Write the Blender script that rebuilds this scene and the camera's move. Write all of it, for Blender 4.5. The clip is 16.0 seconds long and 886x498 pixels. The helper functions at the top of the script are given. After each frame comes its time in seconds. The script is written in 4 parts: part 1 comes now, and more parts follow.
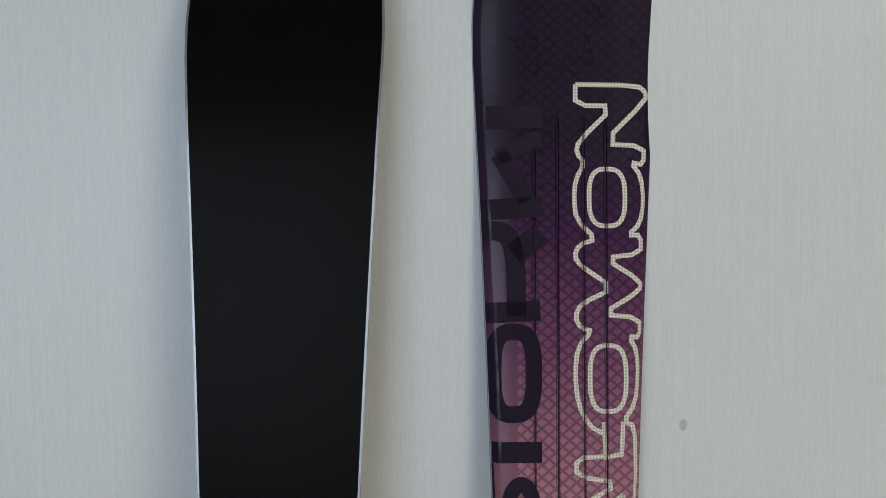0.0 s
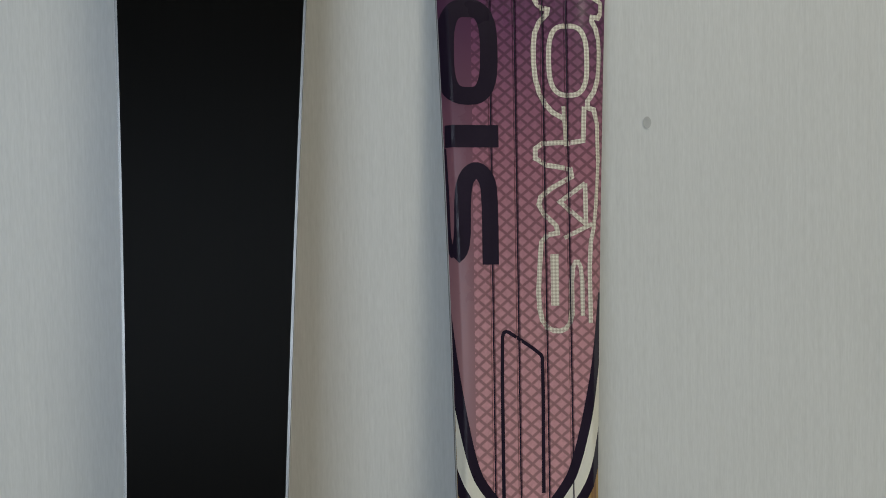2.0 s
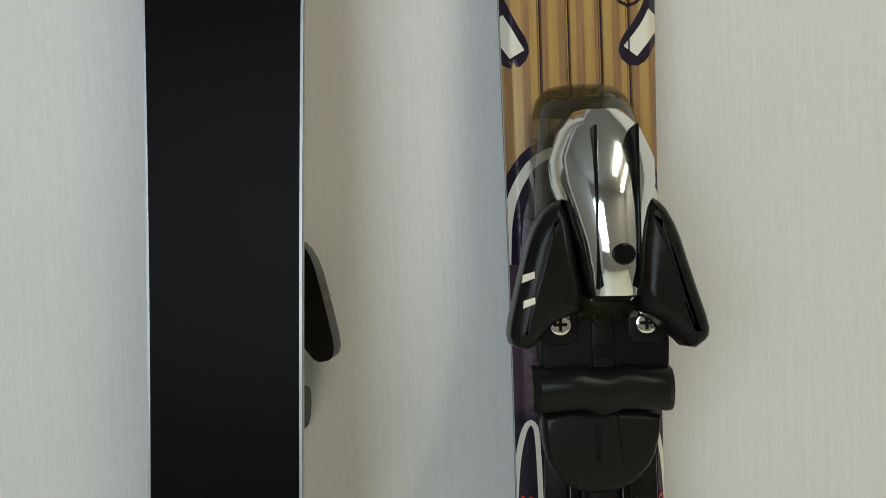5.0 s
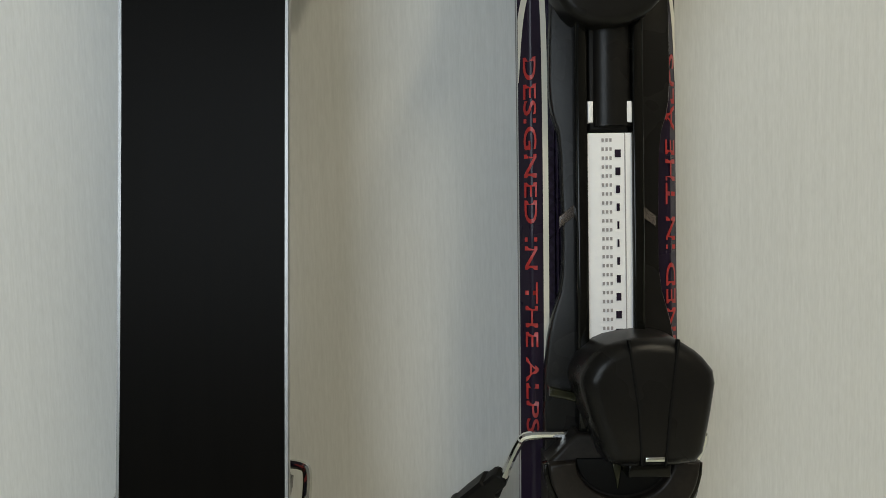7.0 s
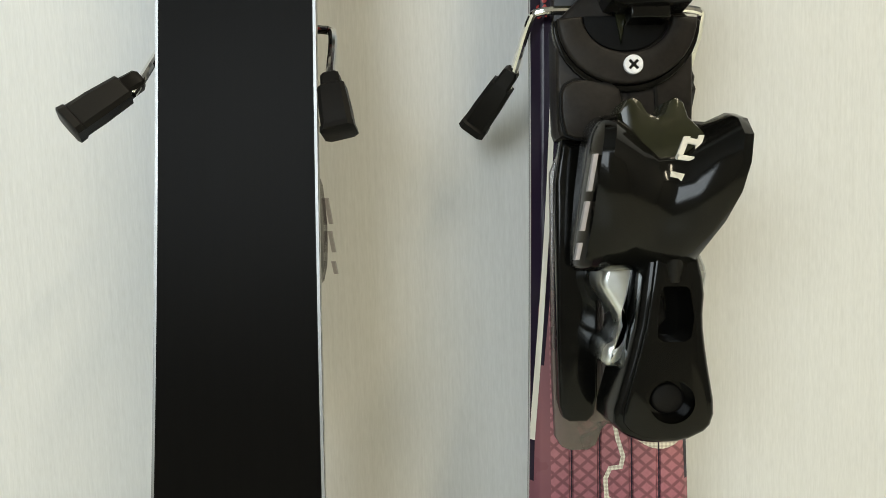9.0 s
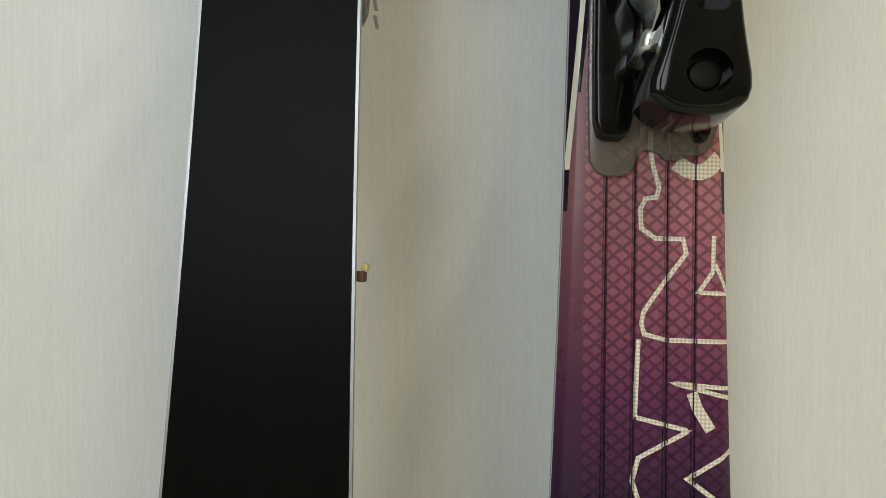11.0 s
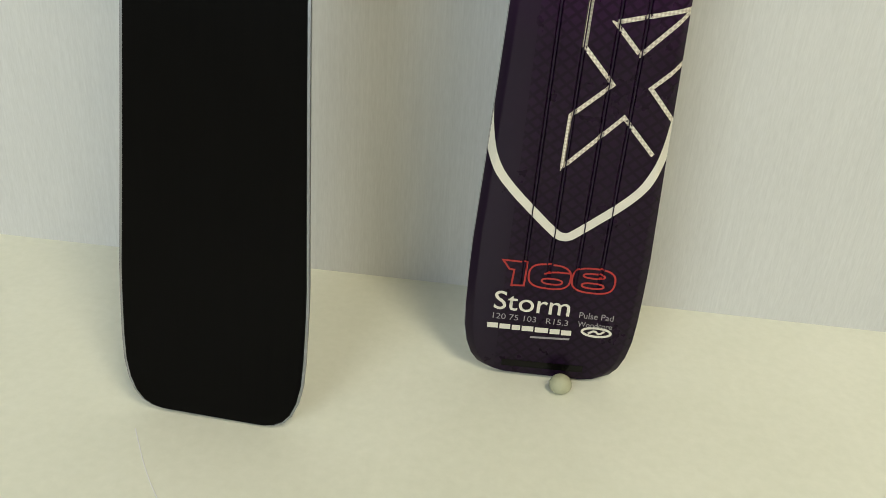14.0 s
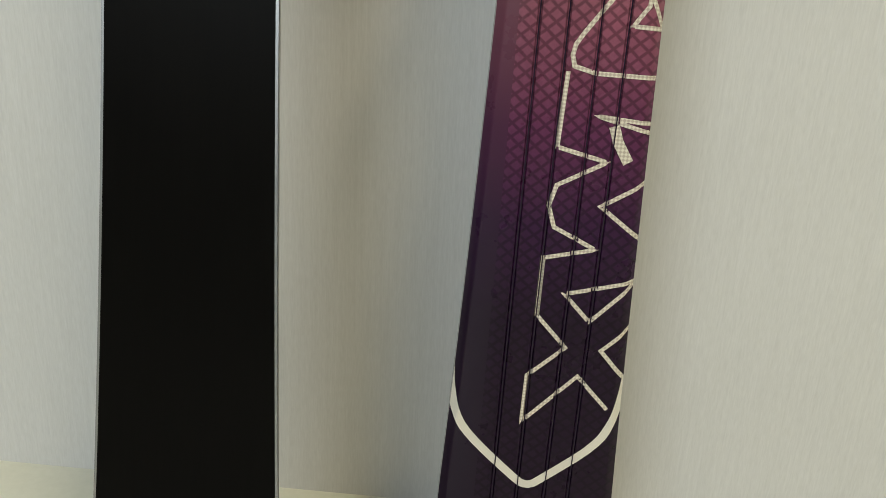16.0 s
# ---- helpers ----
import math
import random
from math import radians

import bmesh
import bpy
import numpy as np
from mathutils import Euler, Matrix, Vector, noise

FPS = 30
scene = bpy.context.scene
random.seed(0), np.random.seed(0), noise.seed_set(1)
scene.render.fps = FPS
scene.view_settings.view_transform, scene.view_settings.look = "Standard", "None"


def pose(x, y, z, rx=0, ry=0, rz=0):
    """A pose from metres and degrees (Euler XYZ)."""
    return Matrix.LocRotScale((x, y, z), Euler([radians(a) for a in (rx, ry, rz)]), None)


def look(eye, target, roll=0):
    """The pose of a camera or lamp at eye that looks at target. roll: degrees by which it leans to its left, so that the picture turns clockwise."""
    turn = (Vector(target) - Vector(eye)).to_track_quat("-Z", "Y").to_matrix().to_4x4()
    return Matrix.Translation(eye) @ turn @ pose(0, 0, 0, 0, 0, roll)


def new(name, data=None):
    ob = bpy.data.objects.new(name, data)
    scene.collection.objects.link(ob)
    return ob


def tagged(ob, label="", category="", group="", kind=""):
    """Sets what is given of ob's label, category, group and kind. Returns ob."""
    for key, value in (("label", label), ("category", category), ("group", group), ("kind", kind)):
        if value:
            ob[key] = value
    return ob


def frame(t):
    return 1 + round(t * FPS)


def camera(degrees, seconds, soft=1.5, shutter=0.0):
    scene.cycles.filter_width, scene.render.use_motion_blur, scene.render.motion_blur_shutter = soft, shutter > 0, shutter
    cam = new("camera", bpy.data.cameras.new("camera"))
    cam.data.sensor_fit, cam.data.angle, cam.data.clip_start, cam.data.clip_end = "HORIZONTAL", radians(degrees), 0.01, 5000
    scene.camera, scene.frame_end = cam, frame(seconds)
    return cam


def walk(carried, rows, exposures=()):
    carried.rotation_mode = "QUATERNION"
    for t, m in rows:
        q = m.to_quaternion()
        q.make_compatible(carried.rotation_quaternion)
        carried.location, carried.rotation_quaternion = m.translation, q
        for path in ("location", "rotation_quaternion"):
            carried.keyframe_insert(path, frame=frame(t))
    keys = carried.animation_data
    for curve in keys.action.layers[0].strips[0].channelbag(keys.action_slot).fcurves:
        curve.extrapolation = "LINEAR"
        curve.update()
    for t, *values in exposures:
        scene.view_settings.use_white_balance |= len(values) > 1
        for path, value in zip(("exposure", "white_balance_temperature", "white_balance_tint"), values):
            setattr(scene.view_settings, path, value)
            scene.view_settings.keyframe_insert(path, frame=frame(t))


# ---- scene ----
cam = camera(57.01, 16.0, soft=0.8)
PATH = [
    (0.0, look((-0.0673, -0.5101, 1.4561), (-0.0375, 0.4878, 1.3986), -0.85)),
    (0.5, look((-0.0831, -0.5049, 1.4204), (-0.0507, 0.4935, 1.3741), -1.52)),
    (1.0, look((-0.0921, -0.4959, 1.3793), (-0.0665, 0.5032, 1.3462), -0.61)),
    (1.5, look((-0.0800, -0.4899, 1.3261), (-0.0422, 0.5081, 1.2761), -0.76)),
    (2.0, look((-0.0636, -0.4840, 1.2579), (0.0155, 0.5120, 1.2171), -1.20)),
    (2.5, look((-0.0538, -0.4671, 1.2061), (0.0232, 0.5294, 1.1731), -1.86)),
    (3.0, look((-0.0637, -0.4525, 1.1569), (-0.0217, 0.5460, 1.1201), -1.50)),
    (3.5, look((-0.0633, -0.4556, 1.1037), (-0.0338, 0.5437, 1.0793), -2.19)),
    (3.7, look((-0.0397, -0.4645, 1.0788), (-0.0644, 0.5347, 1.0467), -2.50)),
    (5.8, look((-0.0318, -0.4518, 0.8730), (-0.0905, 0.5453, 0.8246), -2.59)),
    (6.0, look((-0.0470, -0.4460, 0.8468), (-0.0686, 0.5525, 0.7961), -2.29)),
    (6.5, look((-0.0523, -0.4424, 0.7982), (-0.0751, 0.5541, 0.7169), -1.56)),
    (7.0, look((-0.0506, -0.4462, 0.7535), (-0.0789, 0.5504, 0.6762), -1.72)),
    (7.5, look((-0.0503, -0.4544, 0.7059), (-0.0863, 0.5438, 0.6572), -2.45)),
    (8.0, look((-0.0616, -0.4617, 0.6501), (-0.0938, 0.5354, 0.5818), -1.60)),
    (8.5, look((-0.0670, -0.4719, 0.6031), (-0.0979, 0.5231, 0.5081), -1.68)),
    (9.0, look((-0.0640, -0.4904, 0.5630), (-0.0905, 0.5045, 0.4660), -2.00)),
    (9.5, look((-0.0694, -0.5047, 0.5169), (-0.1015, 0.4929, 0.4548), -1.13)),
    (9.7, look((-0.0992, -0.4987, 0.4808), (-0.0818, 0.5012, 0.4768), -2.29)),
    (11.8, look((-0.0479, -0.5033, 0.3869), (-0.1649, 0.4859, 0.2986), 0.74)),
    (12.0, look((-0.0624, -0.4911, 0.3861), (-0.1286, 0.4981, 0.2549), 1.34)),
    (12.5, look((-0.0478, -0.4854, 0.3641), (-0.1284, 0.4792, 0.1129), 2.16)),
    (13.0, look((-0.0464, -0.4955, 0.3411), (-0.1324, 0.4407, 0.0002), 3.64)),
    (13.5, look((-0.0421, -0.5079, 0.3210), (-0.1278, 0.4069, -0.0738), 3.18)),
    (14.0, look((-0.0328, -0.5260, 0.2998), (-0.1051, 0.3603, -0.1576), 4.03)),
    (14.5, look((-0.0226, -0.5314, 0.2969), (-0.0867, 0.3433, -0.1834), 4.10)),
    (15.0, look((-0.0265, -0.5282, 0.3115), (-0.0862, 0.3702, -0.1235), 3.50)),
    (15.5, look((-0.0336, -0.5203, 0.3437), (-0.0936, 0.3959, -0.0524), 3.40)),
    (16.0, look((-0.0265, -0.5109, 0.3925), (-0.0920, 0.4251, 0.0466), 2.92)),
]
# seconds, stops, kelvin, tint
EXPOSURES = [
    (0.0, -1.01, 6020, 12.5), (2.0, -1.27, 6280, 11.0), (2.5, -1.34, 6300, 10.7), (3.0, -1.29, 6340, 10.3), (3.5, -1.19, 6380, 10.0), (5.8, -0.64, 6680, 9.0), (6.2, -0.61, 6680, 9.0), (7.0, -0.87, 6780, 9.0),
    (7.5, -0.83, 6830, 9.0), (8.5, -0.25, 6930, 8.5), (9.0, -0.13, 7030, 8.5), (9.5, -0.23, 7030, 9.0), (12.0, -0.47, 7130, 9.5), (12.5, -0.33, 7180, 9.5),
    (13.5, -0.10, 7130, 7.5), (14.5, -0.65, 6730, 7.5), (15.0, -0.77, 6950, 8.0), (15.5, -0.62, 7080, 9.0), (16.0, -0.54, 6980, 9.5),
]
walk(cam, PATH, EXPOSURES)

# ---- world and light ----
world = bpy.data.worlds.new("world")
scene.world = world
world.use_nodes = True
sky_bg = world.node_tree.nodes["Background"]
sky_tex = world.node_tree.nodes.new("ShaderNodeTexSky")
sky_tex.sky_type = "NISHITA"
sky_tex.sun_disc = False
sky_tex.sun_elevation = radians(35)
sky_tex.sun_rotation = radians(200)
world.node_tree.links.new(sky_tex.outputs[0], sky_bg.inputs[0])
sky_bg.inputs[1].default_value = 0.12


def area_lamp(name, eye, target, sx, sy, watts, color):
    data = bpy.data.lights.new(name, "AREA")
    data.shape, data.size, data.size_y = "RECTANGLE", sx, sy
    data.energy, data.color = watts, color
    ob = new(name, data)
    ob.matrix_world = look(eye, target)
    return ob


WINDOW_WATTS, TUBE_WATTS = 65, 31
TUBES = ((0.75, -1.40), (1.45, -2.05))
area_lamp("window_light", (-1.15, -2.97, 1.45), (-1.15, 0, 1.40), 1.6, 1.3, WINDOW_WATTS, (0.74, 0.87, 1.0))
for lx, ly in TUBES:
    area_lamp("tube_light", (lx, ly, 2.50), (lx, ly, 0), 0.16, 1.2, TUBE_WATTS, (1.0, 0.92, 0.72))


# ---- materials ----
class Nodes:
    """A small builder for one node material."""

    def __init__(self, name, color=(0.5, 0.5, 0.5), rough=0.5, metal=0.0, coat=0.0):
        self.mat = bpy.data.materials.new(name)
        self.mat.use_nodes = True
        self.tree = self.mat.node_tree
        self.bsdf = self.tree.nodes["Principled BSDF"]
        self.bsdf.inputs["Base Color"].default_value = (*color, 1)
        self.bsdf.inputs["Roughness"].default_value = rough
        self.bsdf.inputs["Metallic"].default_value = metal
        self.bsdf.inputs["Coat Weight"].default_value = coat
        self.bsdf.inputs["Coat Roughness"].default_value = 0.12
        self.bsdf.inputs["Specular IOR Level"].default_value = 0.14 if max(color) < 0.1 else 0.5
        self.coord = self.tree.nodes.new("ShaderNodeTexCoord")

    def link(self, a, b):
        self.tree.links.new(a, b)

    def put(self, socket, value):
        if isinstance(value, (int, float)):
            socket.default_value = value
        elif isinstance(value, tuple):
            socket.default_value = (*value, 1) if len(value) == 3 and socket.type == "RGBA" else value
        else:
            self.link(value, socket)

    def math(self, op, a, b=0.0, c=None):
        n = self.tree.nodes.new("ShaderNodeMath")
        n.operation = op
        self.put(n.inputs[0], a)
        self.put(n.inputs[1], b)
        if c is not None:
            self.put(n.inputs[2], c)
        return n.outputs[0]

    def xyz(self):
        n = self.tree.nodes.new("ShaderNodeSeparateXYZ")
        self.link(self.coord.outputs["Object"], n.inputs[0])
        return n.outputs

    def noise(self, scale, stretch=(1, 1, 1), detail=4, rough=0.6):
        m = self.tree.nodes.new("ShaderNodeMapping")
        m.inputs["Scale"].default_value = stretch
        self.link(self.coord.outputs["Object"], m.inputs[0])
        n = self.tree.nodes.new("ShaderNodeTexNoise")
        n.inputs["Scale"].default_value = scale
        n.inputs["Detail"].default_value = detail
        n.inputs["Roughness"].default_value = rough
        self.link(m.outputs[0], n.inputs["Vector"])
        return n.outputs[0]

    def ramp(self, fac, stops, kind="LINEAR"):
        n = self.tree.nodes.new("ShaderNodeValToRGB")
        n.color_ramp.interpolation = kind
        e = n.color_ramp.elements
        while len(e) < len(stops):
            e.new(0.5)
        for item, (p, col) in zip(e, stops):
            item.position = p
            item.color = (*col, 1) if isinstance(col, tuple) else (col, col, col, 1)
        self.put(n.inputs[0], fac)
        return n.outputs[0]

    def mix(self, fac, a, b, kind="MIX"):
        n = self.tree.nodes.new("ShaderNodeMix")
        n.data_type, n.blend_type = "RGBA", kind
        self.put(n.inputs[0], fac)
        self.put(n.inputs[6], a)
        self.put(n.inputs[7], b)
        return n.outputs[2]

    def bump(self, height, strength, distance):
        n = self.tree.nodes.new("ShaderNodeBump")
        n.inputs["Strength"].default_value = strength
        n.inputs["Distance"].default_value = distance
        self.link(height, n.inputs["Height"])
        self.link(n.outputs[0], self.bsdf.inputs["Normal"])

    def color(self, value):
        self.put(self.bsdf.inputs["Base Color"], value)

    def rough(self, value):
        self.put(self.bsdf.inputs["Roughness"], value)


def plain(name, color, rough, metal=0.0, coat=0.0, grain=300, vary=0.25, bump=0.15):
    """A material with fine grain, faint cloudy stains and worn gloss."""
    n = Nodes(name, color, rough, metal, coat)
    fine, broad = n.noise(grain), n.noise(18, detail=3)
    dark = tuple(c * (1 - vary) for c in color)
    light = tuple(min(1, c * (1 + vary)) for c in color)
    n.color(n.mix(0.35, n.ramp(broad, [(0.3, dark), (0.7, light)]), n.ramp(fine, [(0.3, dark), (0.7, light)])))
    n.rough(n.ramp(broad, [(0.25, max(0.03, rough - 0.07)), (0.75, min(1, rough + 0.09))]))
    if bump:
        n.bump(fine, bump, 0.0004)
    return n.mat


def wall_material():
    n = Nodes("brushed_laminate", rough=0.42)
    streak = n.noise(380, (1, 1, 0.03), 6, 0.7)
    cloud = n.noise(3.0, detail=3)
    fleck = n.noise(900, (1, 1, 0.12), 3)
    c = n.mix(0.45, n.ramp(streak, [(0.30, (0.54, 0.545, 0.54)), (0.70, (0.67, 0.675, 0.67))]), n.ramp(cloud, [(0.3, (0.58, 0.585, 0.57)), (0.7, (0.65, 0.655, 0.65))]))
    n.color(n.mix(0.25, c, n.ramp(fleck, [(0.3, (0.50, 0.50, 0.49)), (0.7, (0.73, 0.73, 0.73))])))
    n.rough(n.ramp(streak, [(0.3, 0.36), (0.7, 0.52)]))
    n.bump(streak, 0.10, 0.0006)
    return n.mat


def floor_material():
    n = Nodes("cream_floor", rough=0.3)
    cloud, fine = n.noise(7, detail=5), n.noise(160, detail=4)
    c = n.mix(0.3, n.ramp(cloud, [(0.3, (0.70, 0.71, 0.59)), (0.7, (0.79, 0.79, 0.68))]), n.ramp(fine, [(0.3, (0.68, 0.69, 0.59)), (0.7, (0.82, 0.82, 0.73))]))
    n.color(c)
    n.rough(n.ramp(cloud, [(0.3, 0.33), (0.7, 0.38)]))
    n.bump(fine, 0.05, 0.0005)
    return n.mat


def topsheet_material():
    n = Nodes("printed_topsheet", (0.05, 0.05, 0.05), rough=0.28, coat=0.1)
    x, y, z = n.xyz()
    f = n.math("DIVIDE", z, 1.7)
    p = lambda s: s / 1.7
    base = n.ramp(f, [(0.0, (0.010, 0.004, 0.013)), (p(0.20), (0.012, 0.004, 0.016)), (p(0.255), (0.028, 0.007, 0.034)), (p(0.305), (0.085, 0.022, 0.062)),
                      (p(0.36), (0.20, 0.065, 0.10)), (p(0.42), (0.30, 0.125, 0.14)), (p(0.55), (0.32, 0.15, 0.16)),
                      (p(0.60), (0.012, 0.008, 0.020)), (p(0.85), (0.012, 0.008, 0.020)), (p(0.857), (0.085, 0.045, 0.062)), (p(0.965), (0.075, 0.04, 0.055)),
                      (p(1.087), (0.45, 0.235, 0.25)), (p(1.187), (0.40, 0.205, 0.225)), (p(1.287), (0.28, 0.12, 0.16)), (p(1.367), (0.13, 0.045, 0.10)),
                      (p(1.437), (0.042, 0.013, 0.047)), (p(1.497), (0.014, 0.006, 0.021)), (1.0, (0.012, 0.005, 0.018))])
    # raised lozenge mesh under the print
    k = 2 * math.pi / 0.0074
    wobble = n.math("MULTIPLY", n.noise(140, detail=2), 0.0011)
    across = n.math("ADD", n.math("MULTIPLY", x, 0.86), wobble)
    wa = n.math("SINE", n.math("MULTIPLY", n.math("ADD", across, z), k))
    wb = n.math("SINE", n.math("MULTIPLY", n.math("SUBTRACT", across, z), k))
    line = n.math("MAXIMUM", wa, wb)
    mesh = n.ramp(line, [(0.25, 1.30), (0.60, 1.02), (0.86, 0.62)])
    cross = n.noise(420, detail=3)
    toned = n.mix(0.85, base, mesh, "MULTIPLY")
    toned = n.mix(0.4, toned, n.ramp(cross, [(0.3, 0.75), (0.7, 1.2)]), "MULTIPLY")
    # a smooth darker band runs along one side
    band = n.math("LESS_THAN", x, -0.0305)
    toned = n.mix(band, toned, n.mix(0.35, base, (0.018, 0.012, 0.022)))
    # wood print between the toe piece and the chevron
    a = n.math("ABSOLUTE", n.math("ADD", x, 0.0025))
    edge = n.math("MAXIMUM", n.math("MULTIPLY_ADD", a, 1.25, 1.070), n.math("MULTIPLY_ADD", a, 4.4, 0.975))
    wood_on = n.math("MULTIPLY", n.math("GREATER_THAN", z, n.math("MULTIPLY_ADD", a, -1.05, 1.007)), n.math("LESS_THAN", z, edge))
    wave = n.math("SINE", n.math("ADD", n.math("MULTIPLY", x, 2 * math.pi / 0.0092), n.math("MULTIPLY", n.noise(9, (1, 1, 0.15), 2), 3.0)))
    grain = n.noise(330, (1, 1, 0.05), 5, 0.7)
    wood = n.mix(0.35, n.ramp(n.math("MULTIPLY_ADD", wave, 0.5, 0.5), [(0.25, (0.40, 0.26, 0.085)), (0.55, (0.36, 0.225, 0.08)), (0.72, (0.20, 0.105, 0.055)), (1.0, (0.23, 0.125, 0.07))]),
                 n.ramp(grain, [(0.3, (0.16, 0.085, 0.035)), (0.7, (0.46, 0.31, 0.12))]))
    n.color(n.mix(wood_on, toned, wood))
    n.rough(n.ramp(n.noise(40, detail=4), [(0.3, 0.26), (0.7, 0.32)]))
    n.bump(n.math("ADD", line, n.math("MULTIPLY", cross, 0.4)), 0.06, 0.0003)
    return n.mat


def base_material():
    n = Nodes("sintered_base", (0.01, 0.01, 0.01), rough=0.36)
    n.bsdf.inputs["Specular IOR Level"].default_value = 0.038
    streak = n.noise(500, (1, 1, 0.02), 5, 0.7)
    cloud = n.noise(6, detail=3)
    n.color(n.mix(0.5, n.ramp(streak, [(0.3, (0.0018, 0.0017, 0.0016)), (0.7, (0.0040, 0.0037, 0.0032))]), n.ramp(cloud, [(0.3, (0.0020, 0.0017, 0.0014)), (0.7, (0.0042, 0.0035, 0.0028))])))
    n.rough(n.ramp(streak, [(0.3, 0.30), (0.7, 0.36)]))
    n.bump(streak, 0.03, 0.0002)
    return n.mat


def cream_print():
    n = Nodes("mesh_print", rough=0.35, coat=0.2)
    x, y, z = n.xyz()
    k = 2 * math.pi / 0.0041
    chk = n.math("MULTIPLY", n.math("SINE", n.math("MULTIPLY", n.math("ADD", x, z), k)), n.math("SINE", n.math("MULTIPLY", n.math("SUBTRACT", x, z), k)))
    n.color(n.ramp(n.math("MULTIPLY_ADD", chk, 0.5, 0.5), [(0.3, (0.46, 0.40, 0.33)), (0.75, (0.72, 0.68, 0.58))]))
    return n.mat


M_WALL = wall_material()
M_ROOM = plain("room_paint", (0.27, 0.265, 0.255), 0.8, grain=200, vary=0.06)
M_FLOOR = floor_material()
M_TOP = topsheet_material()
M_BASE = base_material()
M_STEEL = plain("ground_steel", (0.28, 0.28, 0.275), 0.38, 1.0, grain=900, vary=0.12)
M_SIDE = plain("grey_sidewall", (0.42, 0.42, 0.42), 0.4, grain=500, vary=0.12)
M_WHITE = plain("white_print", (0.66, 0.63, 0.55), 0.35, grain=600, vary=0.06, bump=0.03)
M_CREAM = cream_print()
# for the dark prints and for the shade painted along the grooves
M_INK_SHADE = plain("dark_print_and_shade", (0.014, 0.008, 0.020), 0.3, coat=0.2, grain=500, vary=0.2, bump=0.03)
M_RED = plain("red_print", (0.36, 0.022, 0.02), 0.4, grain=600, vary=0.1, bump=0.02)
M_GREY = plain("grey_print", (0.30, 0.28, 0.29), 0.4, grain=600, vary=0.1, bump=0.02)
M_GLOSS = plain("glossy_black_plastic", (0.0030, 0.0029, 0.0024), 0.11, coat=0.15, grain=240, vary=0.25, bump=0.03)
M_SATIN = plain("satin_black_plastic", (0.0085, 0.0079, 0.0072), 0.27, grain=700, vary=0.3, bump=0.12)
M_MATTE = plain("matte_black_plastic", (0.0062, 0.0056, 0.0050), 0.42, grain=800, vary=0.3, bump=0.25)
M_GAP = plain("dark_gap", (0.0022, 0.0021, 0.0020), 0.6, grain=500, vary=0.2, bump=0.0)
M_DUSTY = plain("dusty_black_plastic", (0.017, 0.0145, 0.0125), 0.36, grain=420, vary=0.55, bump=0.2)
M_CHROME = plain("chrome", (0.78, 0.78, 0.76), 0.07, 1.0, grain=60, vary=0.05, bump=0.0)
M_CAST = plain("die_cast_metal", (0.62, 0.64, 0.63), 0.27, 1.0, grain=260, vary=0.12, bump=0.1)
M_OLIVE = plain("smoked_olive_plastic", (0.016, 0.0165, 0.008), 0.18, coat=0.4, grain=90, vary=0.4, bump=0.0)
M_CLEAR = plain("smoked_clear_plastic", (0.020, 0.021, 0.008), 0.08, coat=0.6, grain=90, vary=0.4, bump=0.0)
M_CLEAR.node_tree.nodes["Principled BSDF"].inputs["Alpha"].default_value = 0.62
M_SMOKE = plain("smoke_grey_plastic", (0.125, 0.10, 0.085), 0.25, coat=0.3, grain=300, vary=0.2)
M_SMOKE.node_tree.nodes["Principled BSDF"].inputs["Alpha"].default_value = 0.72
M_LABEL = plain("white_label", (0.80, 0.80, 0.82), 0.45, grain=400, vary=0.04, bump=0.02)
M_RUBBER = plain("cream_rubber", (0.40, 0.40, 0.27), 0.55, grain=500, vary=0.1)
M_BROWN = plain("brown_scrap", (0.10, 0.045, 0.03), 0.6, grain=400, vary=0.3)
M_YELLOW = plain("yellow_scrap", (0.55, 0.45, 0.16), 0.6, grain=400, vary=0.2)
M_DENT = plain("dent_grey", (0.44, 0.44, 0.43), 0.6, grain=400, vary=0.15)
M_GLASS = Nodes("window_glass", (1, 1, 1), 0.02).mat
M_GLASS.node_tree.nodes["Principled BSDF"].inputs["Transmission Weight"].default_value = 1.0
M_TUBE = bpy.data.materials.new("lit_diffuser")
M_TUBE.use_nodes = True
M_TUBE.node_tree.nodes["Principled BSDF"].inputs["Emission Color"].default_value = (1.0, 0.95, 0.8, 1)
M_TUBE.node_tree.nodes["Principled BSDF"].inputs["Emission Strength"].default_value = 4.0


# ---- mesh helpers ----
def part(name, bm, mat, parent=None, label="", smooth=35):
    bmesh.ops.recalc_face_normals(bm, faces=bm.faces)
    me = bpy.data.meshes.new(name)
    bm.to_mesh(me)
    bm.free()
    me.materials.append(mat)
    if smooth:
        me.polygons.foreach_set("use_smooth", [True] * len(me.polygons))
        me.set_sharp_from_angle(angle=radians(smooth))
    ob = new(name, me)
    if parent:
        ob.parent = parent
    return tagged(ob, label)


def block_bm(lo, hi, bevel=0.0, bm=None):
    bm = bm or bmesh.new()
    got = bmesh.ops.create_cube(bm, size=1, matrix=Matrix.Translation([(a + b) / 2 for a, b in zip(lo, hi)]) @ Matrix.Diagonal([b - a for a, b in zip(lo, hi)] + [1]))
    if bevel:
        edges = list({e for v in got["verts"] for e in v.link_edges})
        bmesh.ops.bevel(bm, geom=edges, offset=bevel, segments=2, affect="EDGES", profile=0.6)
    return bm


